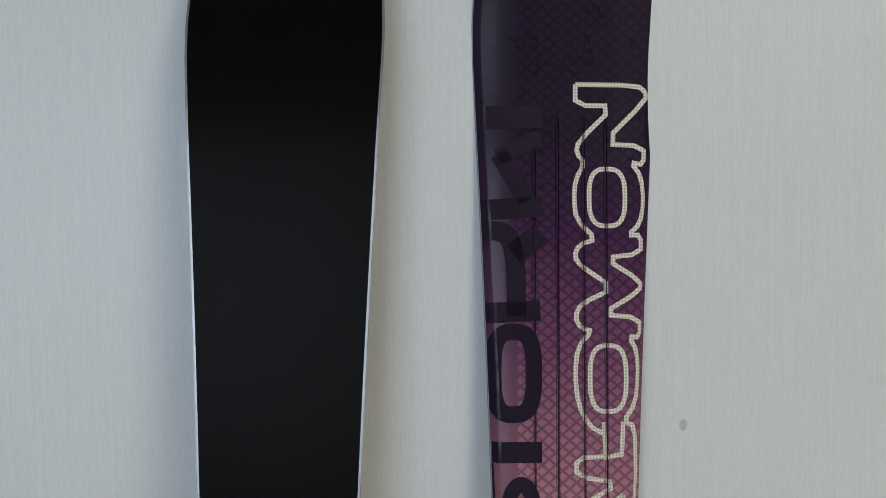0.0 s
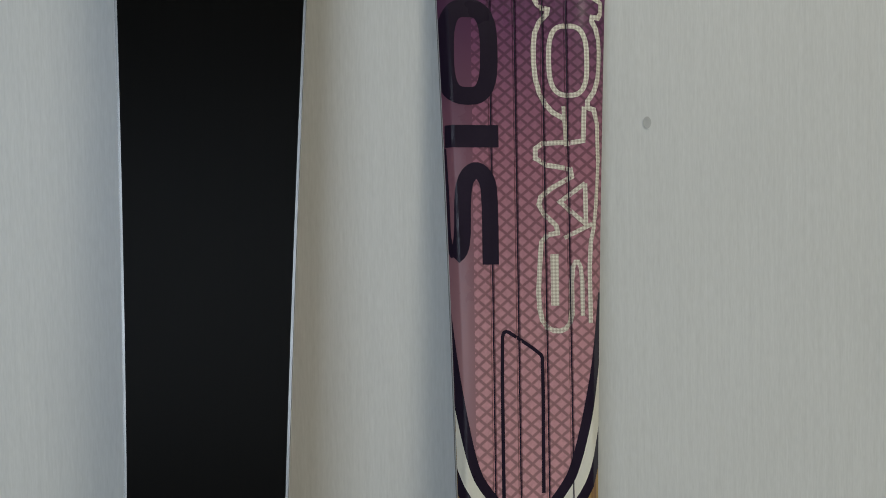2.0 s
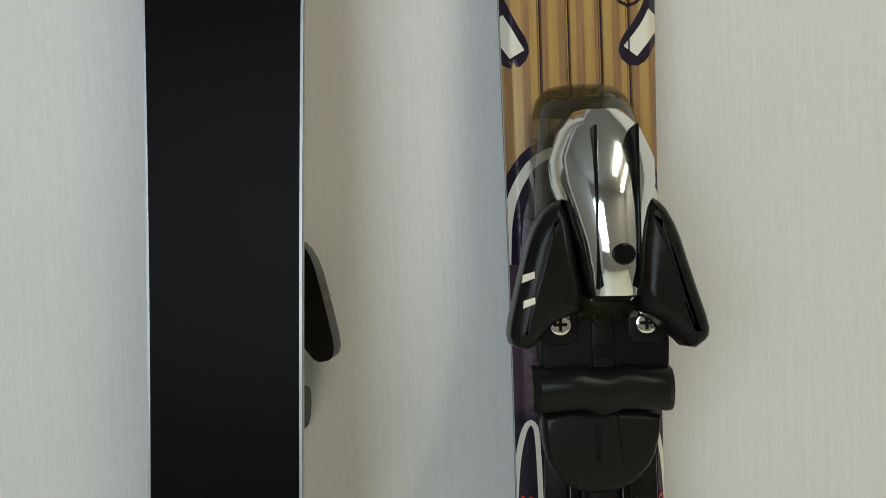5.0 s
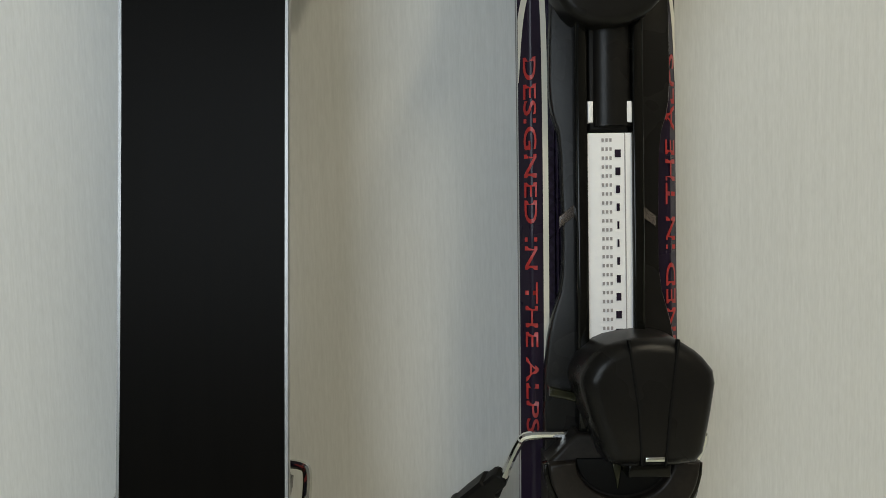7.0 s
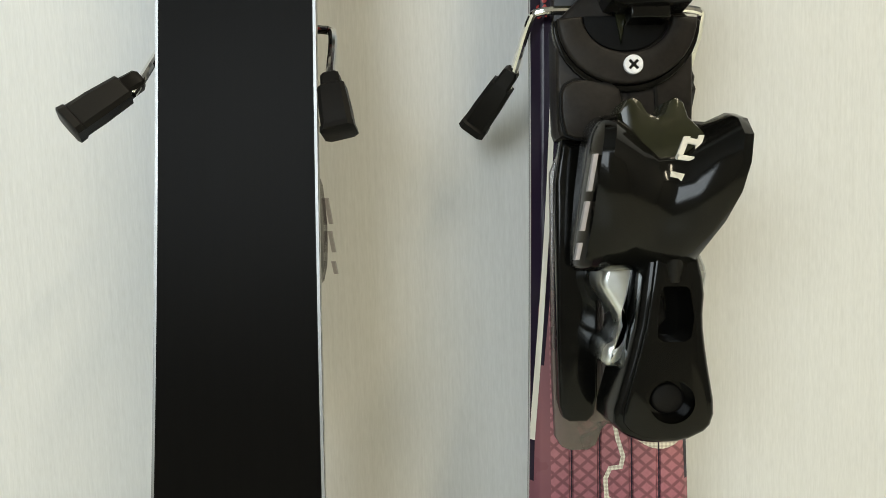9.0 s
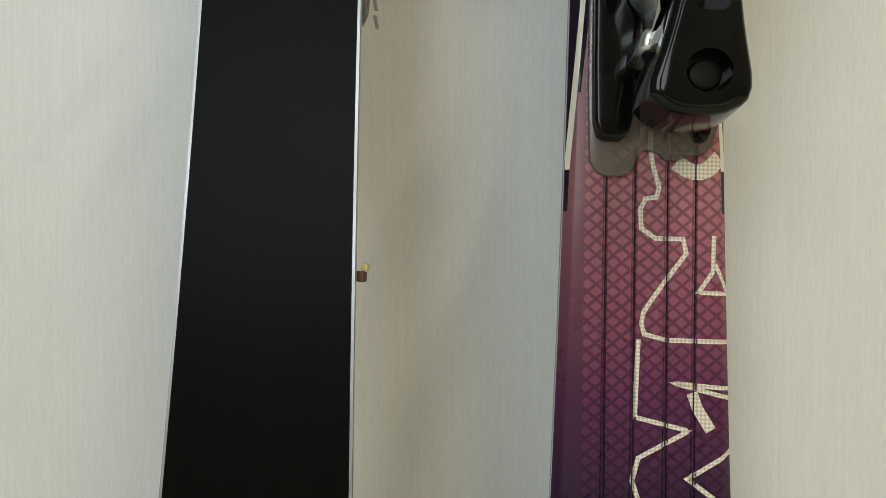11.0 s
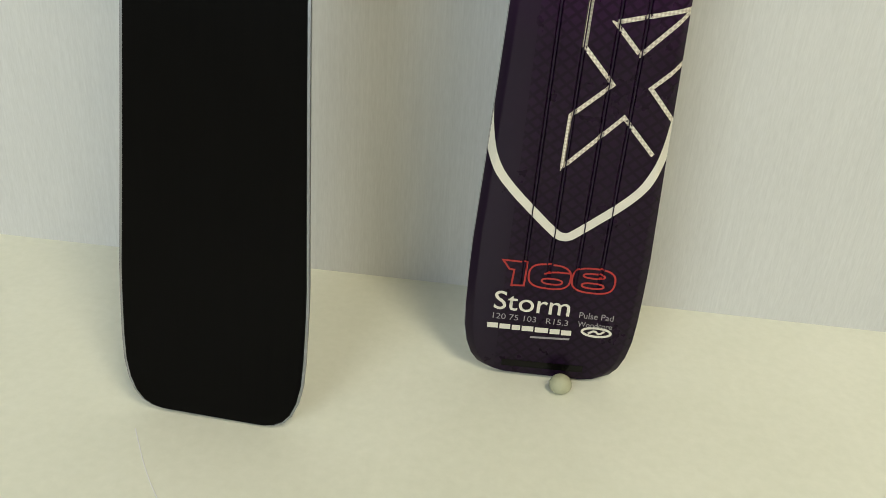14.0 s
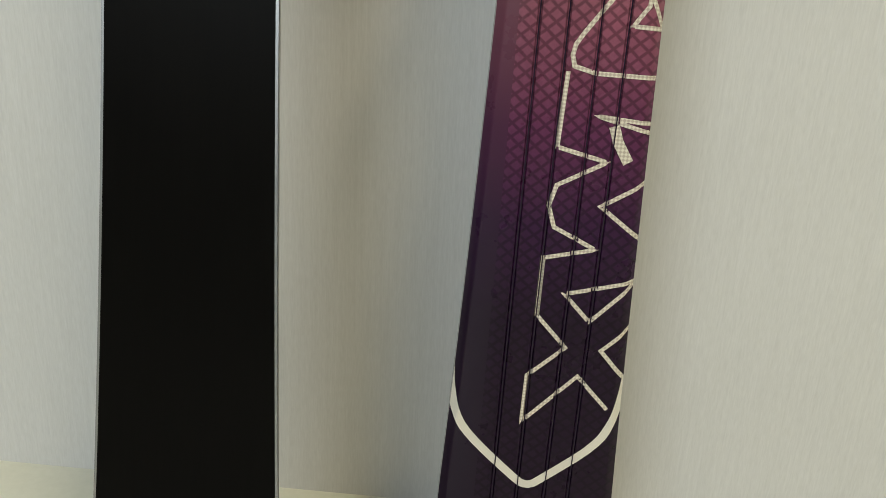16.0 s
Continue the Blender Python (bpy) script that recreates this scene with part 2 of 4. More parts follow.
def loft_bm(rings, closed=True, caps=True):
    bm = bmesh.new()
    rows = [[bm.verts.new(p) for p in ring] for ring in rings]
    for a, b in zip(rows, rows[1:]):
        for i in range(len(a) if closed else len(a) - 1):
            j = (i + 1) % len(a)
            bm.faces.new((a[i], a[j], b[j], b[i]))
    if caps and closed:
        bm.faces.new(rows[0])
        bm.faces.new(rows[-1][::-1])
    return bm


def tube_bm(points, radius, sides=10):
    """A round wire through the points, with mitred bends."""
    pts = [Vector(p) for p in points]
    rings = []
    for i, p in enumerate(pts):
        d = (pts[min(i + 1, len(pts) - 1)] - pts[max(i - 1, 0)]).normalized()
        side = d.cross(Vector((0.13, 1, 0.07))).normalized()
        up = side.cross(d)
        rings.append([p + radius * (math.cos(a) * side + math.sin(a) * up) for a in (2 * math.pi * k / sides for k in range(sides))])
    return loft_bm(rings)


def rounded(points, steps=5):
    """Chaikin-smoothed open polyline."""
    pts = [Vector(p) for p in points]
    for _ in range(steps):
        out = [pts[0]]
        for a, b in zip(pts, pts[1:]):
            out += [a.lerp(b, 0.25), a.lerp(b, 0.75)]
        pts = out + [pts[-1]]
    return pts


# ---- the room ----
def structure(name, bm, mat, label, category):
    return tagged(part(name, bm, mat, None, "", 0), label, category, kind="structure")


wall_n = structure("wall_north", block_bm((-2.1, 0, -0.12), (2.1, 0.12, 2.7)), M_WALL, "pale grey brushed laminate wall board", "wall")
floor = structure("floor", block_bm((-2.1, -3.12, -0.12), (2.1, 0.0, 0.0)), M_FLOOR, "cream white smooth glossy floor", "floor")
structure("wall_east", block_bm((2.0, -3.0, 0), (2.12, 0, 2.6)), M_ROOM, "plain dim painted side wall", "wall")
structure("wall_west", block_bm((-2.12, -3.0, 0), (-2.0, 0, 2.6)), M_ROOM, "plain dim painted side wall", "wall")
south = block_bm((-2.0, -3.12, 0), (2.0, -3.0, 0.8))
for lo, hi in (((-2.0, -3.12, 2.1), (2.0, -3.0, 2.6)), ((-2.0, -3.12, 0.8), (-1.95, -3.0, 2.1)), ((-0.35, -3.12, 0.8), (2.0, -3.0, 2.1))):
    block_bm(lo, hi, 0, south)
structure("wall_south", south, M_ROOM, "plain dim painted rear wall with window opening", "wall")
structure("ceiling", block_bm((-2.12, -3.12, 2.6), (2.12, 0, 2.72)), M_ROOM, "plain dim painted ceiling", "ceiling")
win = tagged(new("window_1"), "daylit window with a white frame", "window", kind="structure")
fr = block_bm((-1.95, -3.10, 0.8), (-0.35, -3.03, 0.85), 0.004)
for lo, hi in (((-1.95, -3.10, 2.05), (-0.35, -3.03, 2.1)), ((-1.95, -3.10, 0.85), (-1.90, -3.03, 2.05)), ((-0.40, -3.10, 0.85), (-0.35, -3.03, 2.05)), ((-1.175, -3.09, 0.85), (-1.125, -3.04, 2.05))):
    block_bm(lo, hi, 0.004, fr)
part("window_frame", fr, M_LABEL, win, "white window frame")
pane = part("pane", block_bm((-1.90, -3.075, 0.85), (-0.40, -3.07, 2.05)), M_GLASS, win, "clear glass pane")
pane.visible_shadow = False
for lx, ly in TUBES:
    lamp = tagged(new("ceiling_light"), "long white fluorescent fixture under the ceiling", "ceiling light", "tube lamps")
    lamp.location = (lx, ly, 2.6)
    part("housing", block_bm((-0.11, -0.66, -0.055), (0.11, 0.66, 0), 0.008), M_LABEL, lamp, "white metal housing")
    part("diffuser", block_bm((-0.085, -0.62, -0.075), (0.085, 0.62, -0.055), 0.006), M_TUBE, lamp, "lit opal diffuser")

# small marks on wall and floor
bm = bmesh.new()
bmesh.ops.create_circle(bm, cap_ends=True, radius=0.0032, segments=14, matrix=Matrix.Translation((0.0999, -0.0006, 1.3115)) @ Matrix.Rotation(radians(90), 4, "X") @ Matrix.Diagonal((0.8, 1.15, 1, 1)))
part("dent", bm, M_DENT, wall_n, "small grey dent")
part("scratch", tube_bm(rounded([(-0.2201, -0.196, 0), (-0.1978, -0.2307, 0), (-0.174, -0.2578, 0), (-0.150, -0.30, 0)], 2), 0.0003, 6), M_LABEL, floor, "pale hairline scratch")


# ---- the skis ----
FRONT = 67.0  # the prints before the binding are set out from a line so far up the ski, in millimetres
GROOVES = (-0.0200, -0.0055, 0.0108, 0.0248)


def half_width(s):
    if s < 0.06:
        return float(np.interp(s, (0, 0.0012, 0.004, 0.009, 0.017, 0.028, 0.042, 0.06), (0.030, 0.0362, 0.0415, 0.0458, 0.0492, 0.0514, 0.0522, 0.0524)))
    if s < 0.72:
        return min(0.0524, 0.0375 + 0.014 * ((0.72 - s) / 0.62) ** 2)
    if s < 1.545:
        return 0.0375 + 0.0225 * (max(0.0, s - 0.787) / 0.80) ** 2
    return float(np.interp(s, (1.545, 1.565, 1.585, 1.61, 1.635, 1.655, 1.67, 1.68), (0.0577, 0.0581, 0.0572, 0.0525, 0.044, 0.032, 0.018, 0.005)))


class Ski:
    """One ski in its own frame: x across, z along it from the tail, the top facing -y."""

    def __init__(self, camber):
        self.camber = camber

    def thick(self, s):
        return float(np.interp(s, (0, 0.2, 0.5, 0.75, 1.0, 1.3, 1.5, 1.68), (0.006, 0.008, 0.0108, 0.0115, 0.0108, 0.0080, 0.006, 0.004)))

    def base_y(self, s):
        k = min(max(s / 1.5, 0), 1)
        lift = 0.8 * max(0, min(s, 1.58) - 1.50) ** 2 + 0.13 * max(0, s - 1.58)
        return -4 * self.camber * k * (1 - k) - lift

    def top_h(self, u, s, flat=False):
        """Height of the top over the base."""
        w, t = half_width(s), self.thick(s)
        slope = np.interp(abs(u), (max(w - 0.006, 0.001), max(w - 0.0045, 0.0015), w), (t, t - 0.0006, t * 0.45))
        if flat:
            return float(slope)
        cut = max((1 - abs(u - g) / 0.0013 for g in GROOVES), default=0)
        depth = 0.0014 * max(0.0, min(1.0, cut * 1.6)) if 0.07 < s < 1.50 and abs(u) < w - 0.005 else 0
        return float(slope) - depth

    def at(self, u, s, h=0.0):
        """A point h over the flat of the top."""
        return Vector((u, self.base_y(s) - self.thick(s) - h, s))

    def on(self, u, s, h=0.0003, flat=False):
        """A point h over the printed surface, grooves and all."""
        w = half_width(s) - 0.0004
        u = max(-w, min(w, u))
        return Vector((u, self.base_y(s) - self.top_h(u, s, flat) - h, s))

    def ribbon_bm(self, points, width, h=0.0003, smooth=0, closed=False, bm=None):
        """A printed line of that width through (u, s) points in millimetres, lying on the top."""
        pts = [Vector((a / 1000, b / 1000, 0)) for a, b in points]
        if closed:
            pts = pts + [pts[0]]
        if smooth:
            pts = rounded(pts, smooth)
        fine = [pts[0]]
        for a, b in zip(pts, pts[1:]):
            k = max(1, math.ceil((b - a).length / 0.0018))
            fine += [a.lerp(b, (i + 1) / k) for i in range(k)]
        flat = width > 4.5 or h > 0.0007
        n = max(2, math.ceil(width / 0.9)) + 1
        bm = bm or bmesh.new()
        rows = []
        for i, p in enumerate(fine):
            before = (p - fine[i - 1]) if i else ((p - fine[-2]) if closed else fine[1] - p)
            after = (fine[i + 1] - p) if i + 1 < len(fine) else ((fine[1] - p) if closed else before)
            before, after = before.normalized(), after.normalized()
            d = (before + after)
            d = d.normalized() if d.length > 1e-4 else before
            grow = 1 / max(0.5, abs(d.dot(before)))
            side = Vector((-d.y, d.x, 0)) * (width / 1000) * grow
            rows.append([bm.verts.new(self.on(*(p + side * (j / (n - 1) - 0.5)).xy, h, flat)) for j in range(n)])
        for a, b in zip(rows, rows[1:]):
            for j in range(n - 1):
                bm.faces.new((a[j], a[j + 1], b[j + 1], b[j]))
        return bm

    def slab_bm(self, outline, h0, h1, bevel=1.0, segments=3, smooth=0, taper=0.0):
        """A solid of that outline, (u, s) in millimetres, between two heights over the top."""
        pts = [Vector((a, b, 0)) for a, b in outline]
        if smooth:
            for _ in range(smooth):
                pts = [q for a, b in zip(pts, pts[1:] + pts[:1]) for q in (a.lerp(b, 0.2), a.lerp(b, 0.8))]
        c = sum(pts, Vector()) / len(pts)
        bm = bmesh.new()
        low = [bm.verts.new(self.at(p.x / 1000, p.y / 1000, h0 / 1000)) for p in pts]
        top = [bm.verts.new(self.at(q.x / 1000, q.y / 1000, h1 / 1000)) for q in (p.lerp(c, taper) for p in pts)]
        bm.faces.new(low[::-1])
        lid = bm.faces.new(top)
        for i in range(len(pts)):
            j = (i + 1) % len(pts)
            bm.faces.new((low[i], low[j], top[j], top[i]))
        if bevel:
            bmesh.ops.recalc_face_normals(bm, faces=bm.faces)
            bmesh.ops.bevel(bm, geom=list(lid.edges), offset=bevel / 1000, segments=segments, affect="EDGES", profile=0.5)
        return bm

    def dome_bm(self, rows, n=18, floor_h=0.0):
        """A rounded hood: rows of (s, centre, half width, height) in millimetres, fullness last."""
        rings = []
        for s, c, w, h, *full in rows:
            e = full[0] if full else 2.4
            ring = []
            for i in range(n + 1):
                a = math.pi * i / n
                ca, sa = math.cos(a), math.sin(a)
                ring.append(self.at((c - w * math.copysign(abs(ca) ** (2 / e), ca)) / 1000, s / 1000, (floor_h + (h - floor_h) * sa ** (2 / e)) / 1000))
            rings.append(ring)
        return loft_bm(rings)


def cut(bm, *tools):
    """Cuts the tools out of bm."""
    def temp(b):
        bmesh.ops.recalc_face_normals(b, faces=b.faces)
        me = bpy.data.meshes.new("temp")
        b.to_mesh(me)
        b.free()
        return new("temp", me)

    ob = temp(bm)
    others = [temp(t) for t in tools]
    for o in others:
        mod = ob.modifiers.new("cut", "BOOLEAN")
        mod.object, mod.solver = o, "EXACT"
    me = bpy.data.meshes.new_from_object(ob.evaluated_get(bpy.context.evaluated_depsgraph_get()))
    out = bmesh.new()
    out.from_mesh(me)
    for o in [ob] + others:
        old = o.data
        bpy.data.objects.remove(o)
        bpy.data.meshes.remove(old)
    bpy.data.meshes.remove(me)
    return out


def letters(name, text, ski, u, s, height, width, mat, parent, turn=0, label="", h=0.0004, bold=0.0):
    """Words in the built-in font on the ski's top; u, s, height and width in millimetres."""
    curve = bpy.data.curves.new("words", "FONT")
    curve.body, curve.size, curve.resolution_u = text, 1.0, 4
    curve.offset = bold
    ob = new("words", curve)
    me = bpy.data.meshes.new_from_object(ob.evaluated_get(bpy.context.evaluated_depsgraph_get()))
    bpy.data.objects.remove(ob)
    xs = [v.co.x for v in me.vertices]
    ys = [v.co.y for v in me.vertices]
    x0, y0, kx, ky = min(xs), min(ys), width / (max(xs) - min(xs)), height / (max(ys) - min(ys))
    ca, sa = math.cos(radians(turn)), math.sin(radians(turn))
    bm = bmesh.new()
    bm.from_mesh(me)
    bpy.data.meshes.remove(me)
    for v in bm.verts:
        a, b = (v.co.x - x0) * kx, (v.co.y - y0) * ky
        v.co = ski.on((u + a * ca - b * sa) / 1000, (s + a * sa + b * ca) / 1000, h)
    return part(name, bm, mat, parent, label, 0)


def oval(cu, cs, ru, rs, n=28, power=2.6):
    out = []
    for i in range(n):
        a = 2 * math.pi * i / n
        c, d = math.cos(a), math.sin(a)
        out.append((cu + ru * math.copysign(abs(c) ** (2 / power), c), cs + rs * math.copysign(abs(d) ** (2 / power), d)))
    return out


def screw(ski, parent, u, s, h, r, mat, label, turn=0):
    ca, sa = math.cos(radians(turn)), math.sin(radians(turn))

    def bar_at(a, b):
        return [(u + x * ca - y * sa, s + x * sa + y * ca) for x, y in ((-a, -b), (a, -b), (a, b), (-a, b))]

    head = ski.slab_bm(oval(u, s, r, r, 24, 2), h - 2, h + 1.2, 0.6, 2)
    cross = [ski.slab_bm(bar_at(a, b), h - 0.4, h + 3, 0) for a, b in ((r * 0.62, r * 0.16), (r * 0.16, r * 0.62))]
    ob = part("screw", cut(head, *cross), mat, parent, label)
    # dark bars in the shallow cut stand in for the shade of a deeper cross
    for a, b in ((r * 0.60, r * 0.13), (r * 0.13, r * 0.60)):
        bar = ski.slab_bm(bar_at(a, b), h - 0.4, h + 0.9 + (0.1 if a > b else 0), 0)
        tagged(part("slot_shade", bar, M_MATTE, None, "", 0), "dark bar standing in for shade in the cross slot").parent = parent
    return ob


def build_body(ski, root):
    ss = [0, 0.0012, 0.004, 0.009, 0.017, 0.028, 0.042, 0.06, 0.072] + list(np.linspace(0.085, 1.545, 124)) + [1.553, 1.565, 1.572, 1.585, 1.60, 1.615, 1.63, 1.643, 1.655, 1.664, 1.672, 1.68]
    top, base, edge_l, edge_r, side_l, side_r = [], [], [], [], [], []
    for s in ss:
        w, y = half_width(s), ski.base_y(s)
        t = ski.thick(s)
        k = min(1, max(0.05, (w - 0.006) / 0.030))
        us = [-w + 0.0003, -w + 0.0015, -w + 0.0045, -w + 0.006]
        for g in GROOVES:
            us += [k * g + d for d in (-0.0013 * k, -0.0005 * k, 0.0005 * k, 0.0013 * k)]
        us += [w - 0.006, w - 0.0045, w - 0.0015, w - 0.0003]
        us.sort()
        top.append([Vector((u, y - ski.top_h(u, s), s)) for u in us])
        lo = t * 0.45
        side_l.append([Vector((-w + 0.0003, y - lo, s)), Vector((-w, y - lo + 0.0003, s)), Vector((-w, y - 0.0018, s))])
        side_r.append([Vector((w - 0.0003, y - lo, s)), Vector((w, y - lo + 0.0003, s)), Vector((w, y - 0.0018, s))])
        b = max(0.0005, w - 0.0012)
        edge_l.append([Vector((-w, y - 0.0018, s)), Vector((-w - 0.0002, y - 0.0016, s)), Vector((-w - 0.0002, y, s)), Vector((-b, y, s))])
        edge_r.append([Vector((w, y - 0.0018, s)), Vector((w + 0.0002, y - 0.0016, s)), Vector((w + 0.0002, y, s)), Vector((b, y, s))])
        base.append([Vector((-b + 2 * b * i / 6, y + 0.00005, s)) for i in range(7)])
    part("topsheet", loft_bm(top, False, False), M_TOP, root, "purple to pink printed topsheet with lengthwise grooves", 30)
    part("base", loft_bm(base, False, False), M_BASE, root, "black running base", 30)
    for rows in (edge_l, edge_r):
        part("steel_edge", loft_bm(rows, False, False), M_STEEL, root, "thin bright steel edge")
    for rows in (side_l, side_r):
        part("sidewall", loft_bm(rows, False, False), M_SIDE, root, "grey sidewall")
    bm = bmesh.new()
    y = ski.base_y(0)
    bm.faces.new([bm.verts.new(v) for v in [Vector((-0.030, y, 0)), Vector((0.030, y, 0))] + top[0][::-1]])
    part("tail_cap", bm, M_GLOSS, root, "black tail end")


def forward(s):
    """Where a print lies that was set out at s: those before the binding start from FRONT, all shift a little along the ski."""
    if s <= 860:
        return s + float(np.interp(s, (45, 70, 93, 139, 220, 266, 297, 384, 450), (-5, -3.3, -1.5, -3.7, -3.5, -1.2, 0, 2, 0)))
    s += FRONT
    return s + float(np.interp(s, (1035, 1073, 1104, 1181, 1197, 1302, 1340, 1360, 1468, 1520), (-10, -4, -7, -4, -5, -3.4, 3, 6.2, 7.5, 9.3)))


def build_prints(ski, root):
    def line(name, pts, width, mat, label="", smooth=0, closed=False, h=0.0003, placed=False):
        if not placed:
            pts = [(u + (1.8 if s <= 440 and abs(u) < 48 and width < 4 and "hairpin" not in name else 0), forward(s)) for u, s in pts]
        return part(name, ski.ribbon_bm(pts, width, h, smooth, closed), mat, root, label, 0)

    # dark ribbons paint the shade of the grooves, which are only moulded shallow
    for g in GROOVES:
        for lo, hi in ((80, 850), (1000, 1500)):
            line("groove_shade_line", [(g * 1000, lo), (g * 1000, hi)], 0.7, M_INK_SHADE, "dark line painted in as groove shade", h=0.0008, placed=True)
    # chevron in front of the toe piece
    chev = [(-53, 1150), (-49, 1112), (-44.5, 1084), (-38.5, 1056), (-32, 1041.5), (-6, 1009), (-2.7, 1006), (0.6, 1009), (26.5, 1041.5), (33, 1056), (40.5, 1084), (46, 1112), (51, 1150)]
    line("chevron_outline", chev, 17.5, M_INK_SHADE, "dark chevron outline", 2, h=0.0003)
    line("chevron", chev, 6.2, M_WHITE, "white chevron line", 2, h=0.0005)
    # long slanted frame inside the chevron
    line("frame_print", [(-15.2, 1037), (-15.2, 1126), (-13.5, 1130.5), (-10, 1129), (7, 1116.5), (8.3, 1113), (7.6, 1041)], 2.0, M_INK_SHADE, "thin dark slanted frame", 1)
    # drops beside the wood print
    for pts in ([(-42, 1000), (-36, 988), (-28, 976.5), (-35, 971), (-40, 984)], [(39, 1000), (33, 988), (22, 976), (29, 970.5), (37, 984)]):
        line("drop_outline", pts, 8.5, M_INK_SHADE, "dark drop outline", 2, h=0.0002)
        line("drop", [(pts[0][0], pts[0][1] - 8), ((pts[1][0] + pts[4][0]) / 2, 985), ((pts[2][0] + pts[3][0]) / 2, 975)], 8.5, M_WHITE, "white drop mark", 2, h=0.0004)
    line("ring_print", oval(25.4, 1002.7, 7.2, 7.2, 30, 2), 1.5, M_INK_SHADE, "dark ring", closed=True)
    line("arrow_print", [(22.1, 1000.0), (28.7, 1000.0)], 3.0, M_INK_SHADE, "dark arrow head")
    line("arrow_print", [(23.2, 1002.6), (27.6, 1002.6)], 3.0, M_INK_SHADE, "dark arrow head")
    line("arrow_print", [(24.5, 1005.2), (26.3, 1005.2)], 3.0, M_INK_SHADE, "dark arrow head")
    # arch of white and black lines at the toe piece
    for a in (-1, 1):
        arch = [(a * 39.5, 870), (a * 38.5, 895), (a * 33, 911), (a * 22, 925), (0, 929)]
        line("arch_outline", arch, 15, M_INK_SHADE, "dark arch", 2, h=0.0002)
        line("arch", arch, 5, M_WHITE, "white arch line", 2, h=0.0004)
        # white hairpin along the binding
        line("hairpin", [(a * 38.2, 800), (a * 36.5, 828), (a * 33, 845), (a * 29, 849), (a * 25.8, 842), (a * 25.3, 760), (a * 25.8, 640), (a * 29, 560), (a * 34, 490), (a * 39.5, 420)], 2.6, M_WHITE, "white hairpin stripe", 2, h=0.0004)
        wedge = [(a * 41.5, 398), (a * 40, 440), (a * 37.8, 500), (a * 36.2, 560), (a * 35, 640)]
        line("side_wedge", wedge, 5.0, M_INK_SHADE, "dark side stripe", 2, h=0.00025)
        line("side_wedge", [(a * 31.0, 846), (a * 31, 700), (a * 32.5, 560), (a * 36, 490)], 9.5, M_INK_SHADE, "dark side stripe", 1, h=0.0002)
        line("side_wedge", [(a * 24.5, 640), (a * 26.5, 560), (a * 31, 500), (a * 35, 460)], 3.2, M_INK_SHADE, "dark inner stripe", 1, h=0.0002)
    letters("side_lettering", "DESIGNED IN THE ALPS", ski, -35.2, 811, 5.6, 176, M_RED, root, -90, "red lettering along the side", h=0.0010, bold=0.012)
    letters("side_lettering", "DESIGNED IN THE ALPS", ski, 36.0, 637, 5.6, 175, M_RED, root, 90, "red lettering along the side", h=0.0010, bold=0.012)

    # big dark word along one side, strokes
    strokes = (
        ([(-20.9, 1230), (-20.9, 1271), (-23, 1280), (-28.7, 1284.5), (-34.3, 1280), (-36.6, 1270), (-36.6, 1248), (-38, 1238), (-42, 1234.5)], 9.4, 2),
        ([(-41.5, 1234.5), (-44.8, 1242), (-45.4, 1266), (-47, 1296)], 3.6, 1),
        ([(-46, 1303), (-15.5, 1303)], 12.8, 0),
        ([(-50, 1388), (-16.3, 1389.6)], 12.6, 0),
        ([(-31.2, 1386), (-31.2, 1420), (-35, 1435), (-43, 1439), (-52, 1438)], 12, 2),
        ([(-33, 1424), (-15.6, 1437)], 14, 0),
        ([(-54, 1451), (-15, 1453.5)], 12.6, 0),
        ([(-24, 1457), (-42, 1486)], 11, 0),
        ([(-43, 1484), (-16, 1496)], 10, 0),
        ([(-53, 1508), (-14.5, 1509)], 14, 0),
    )
    for pts, width, smooth in strokes:
        line("dark_stroke", pts, width, M_INK_SHADE, "broad dark lettering stroke", smooth, h=0.00035, placed=True)
    line("dark_stroke", oval(-33.0, 1351.3, 12.6, 25.3, 40, 3.0), 10.2, M_INK_SHADE, "broad dark lettering ring", 0, True, 0.00035, True)

    # cream outline band along the other side, drawn as lobes, zigzags and ovals
    outline_l = [(6, 1453), (6, 1440.5), (31, 1440.5), (8, 1419), (6.5, 1412), (12, 1406), (6, 1396), (4.9, 1384), (6.5, 1371), (19, 1359.5), (8, 1356), (5, 1349), (9, 1343), (30, 1329.6), (9, 1320),
                 (5.2, 1312), (9, 1305), (16, 1303.5), (7, 1294), (5, 1280), (7, 1263), (14, 1252), (22.5, 1248)]
    line("outline_print", outline_l, 2.9, M_CREAM, "cream patterned outline band", 1)
    outline_r = [(6, 1453), (45, 1453), (50.5, 1449), (50.5, 1444), (23, 1417.5), (49.5, 1416.5), (49, 1405), (41, 1406.5), (47.5, 1398), (49, 1382), (46.5, 1369), (39, 1362), (47, 1362), (47, 1350.5), (23.5, 1348), (46.5, 1334), (46.5, 1328),
                 (21.6, 1313.5), (46.2, 1311.4), (46, 1299.5), (39, 1300), (44, 1291), (44.8, 1279), (43, 1264), (35, 1254), (42.5, 1252), (43, 1225)]
    line("outline_print", outline_r, 2.9, M_CREAM, "cream patterned outline band", 1)
    for c in (1385, 1277):
        line("oval_print", oval(25.8, c, 11.3, 17.5, 34, 2.9), 2.9, M_CREAM, "cream oval", 0, True)
    line("outline_print", [(35, 1254), (34, 1237), (24, 1235.5), (23, 1254)], 2.8, M_CREAM, "cream bracket")
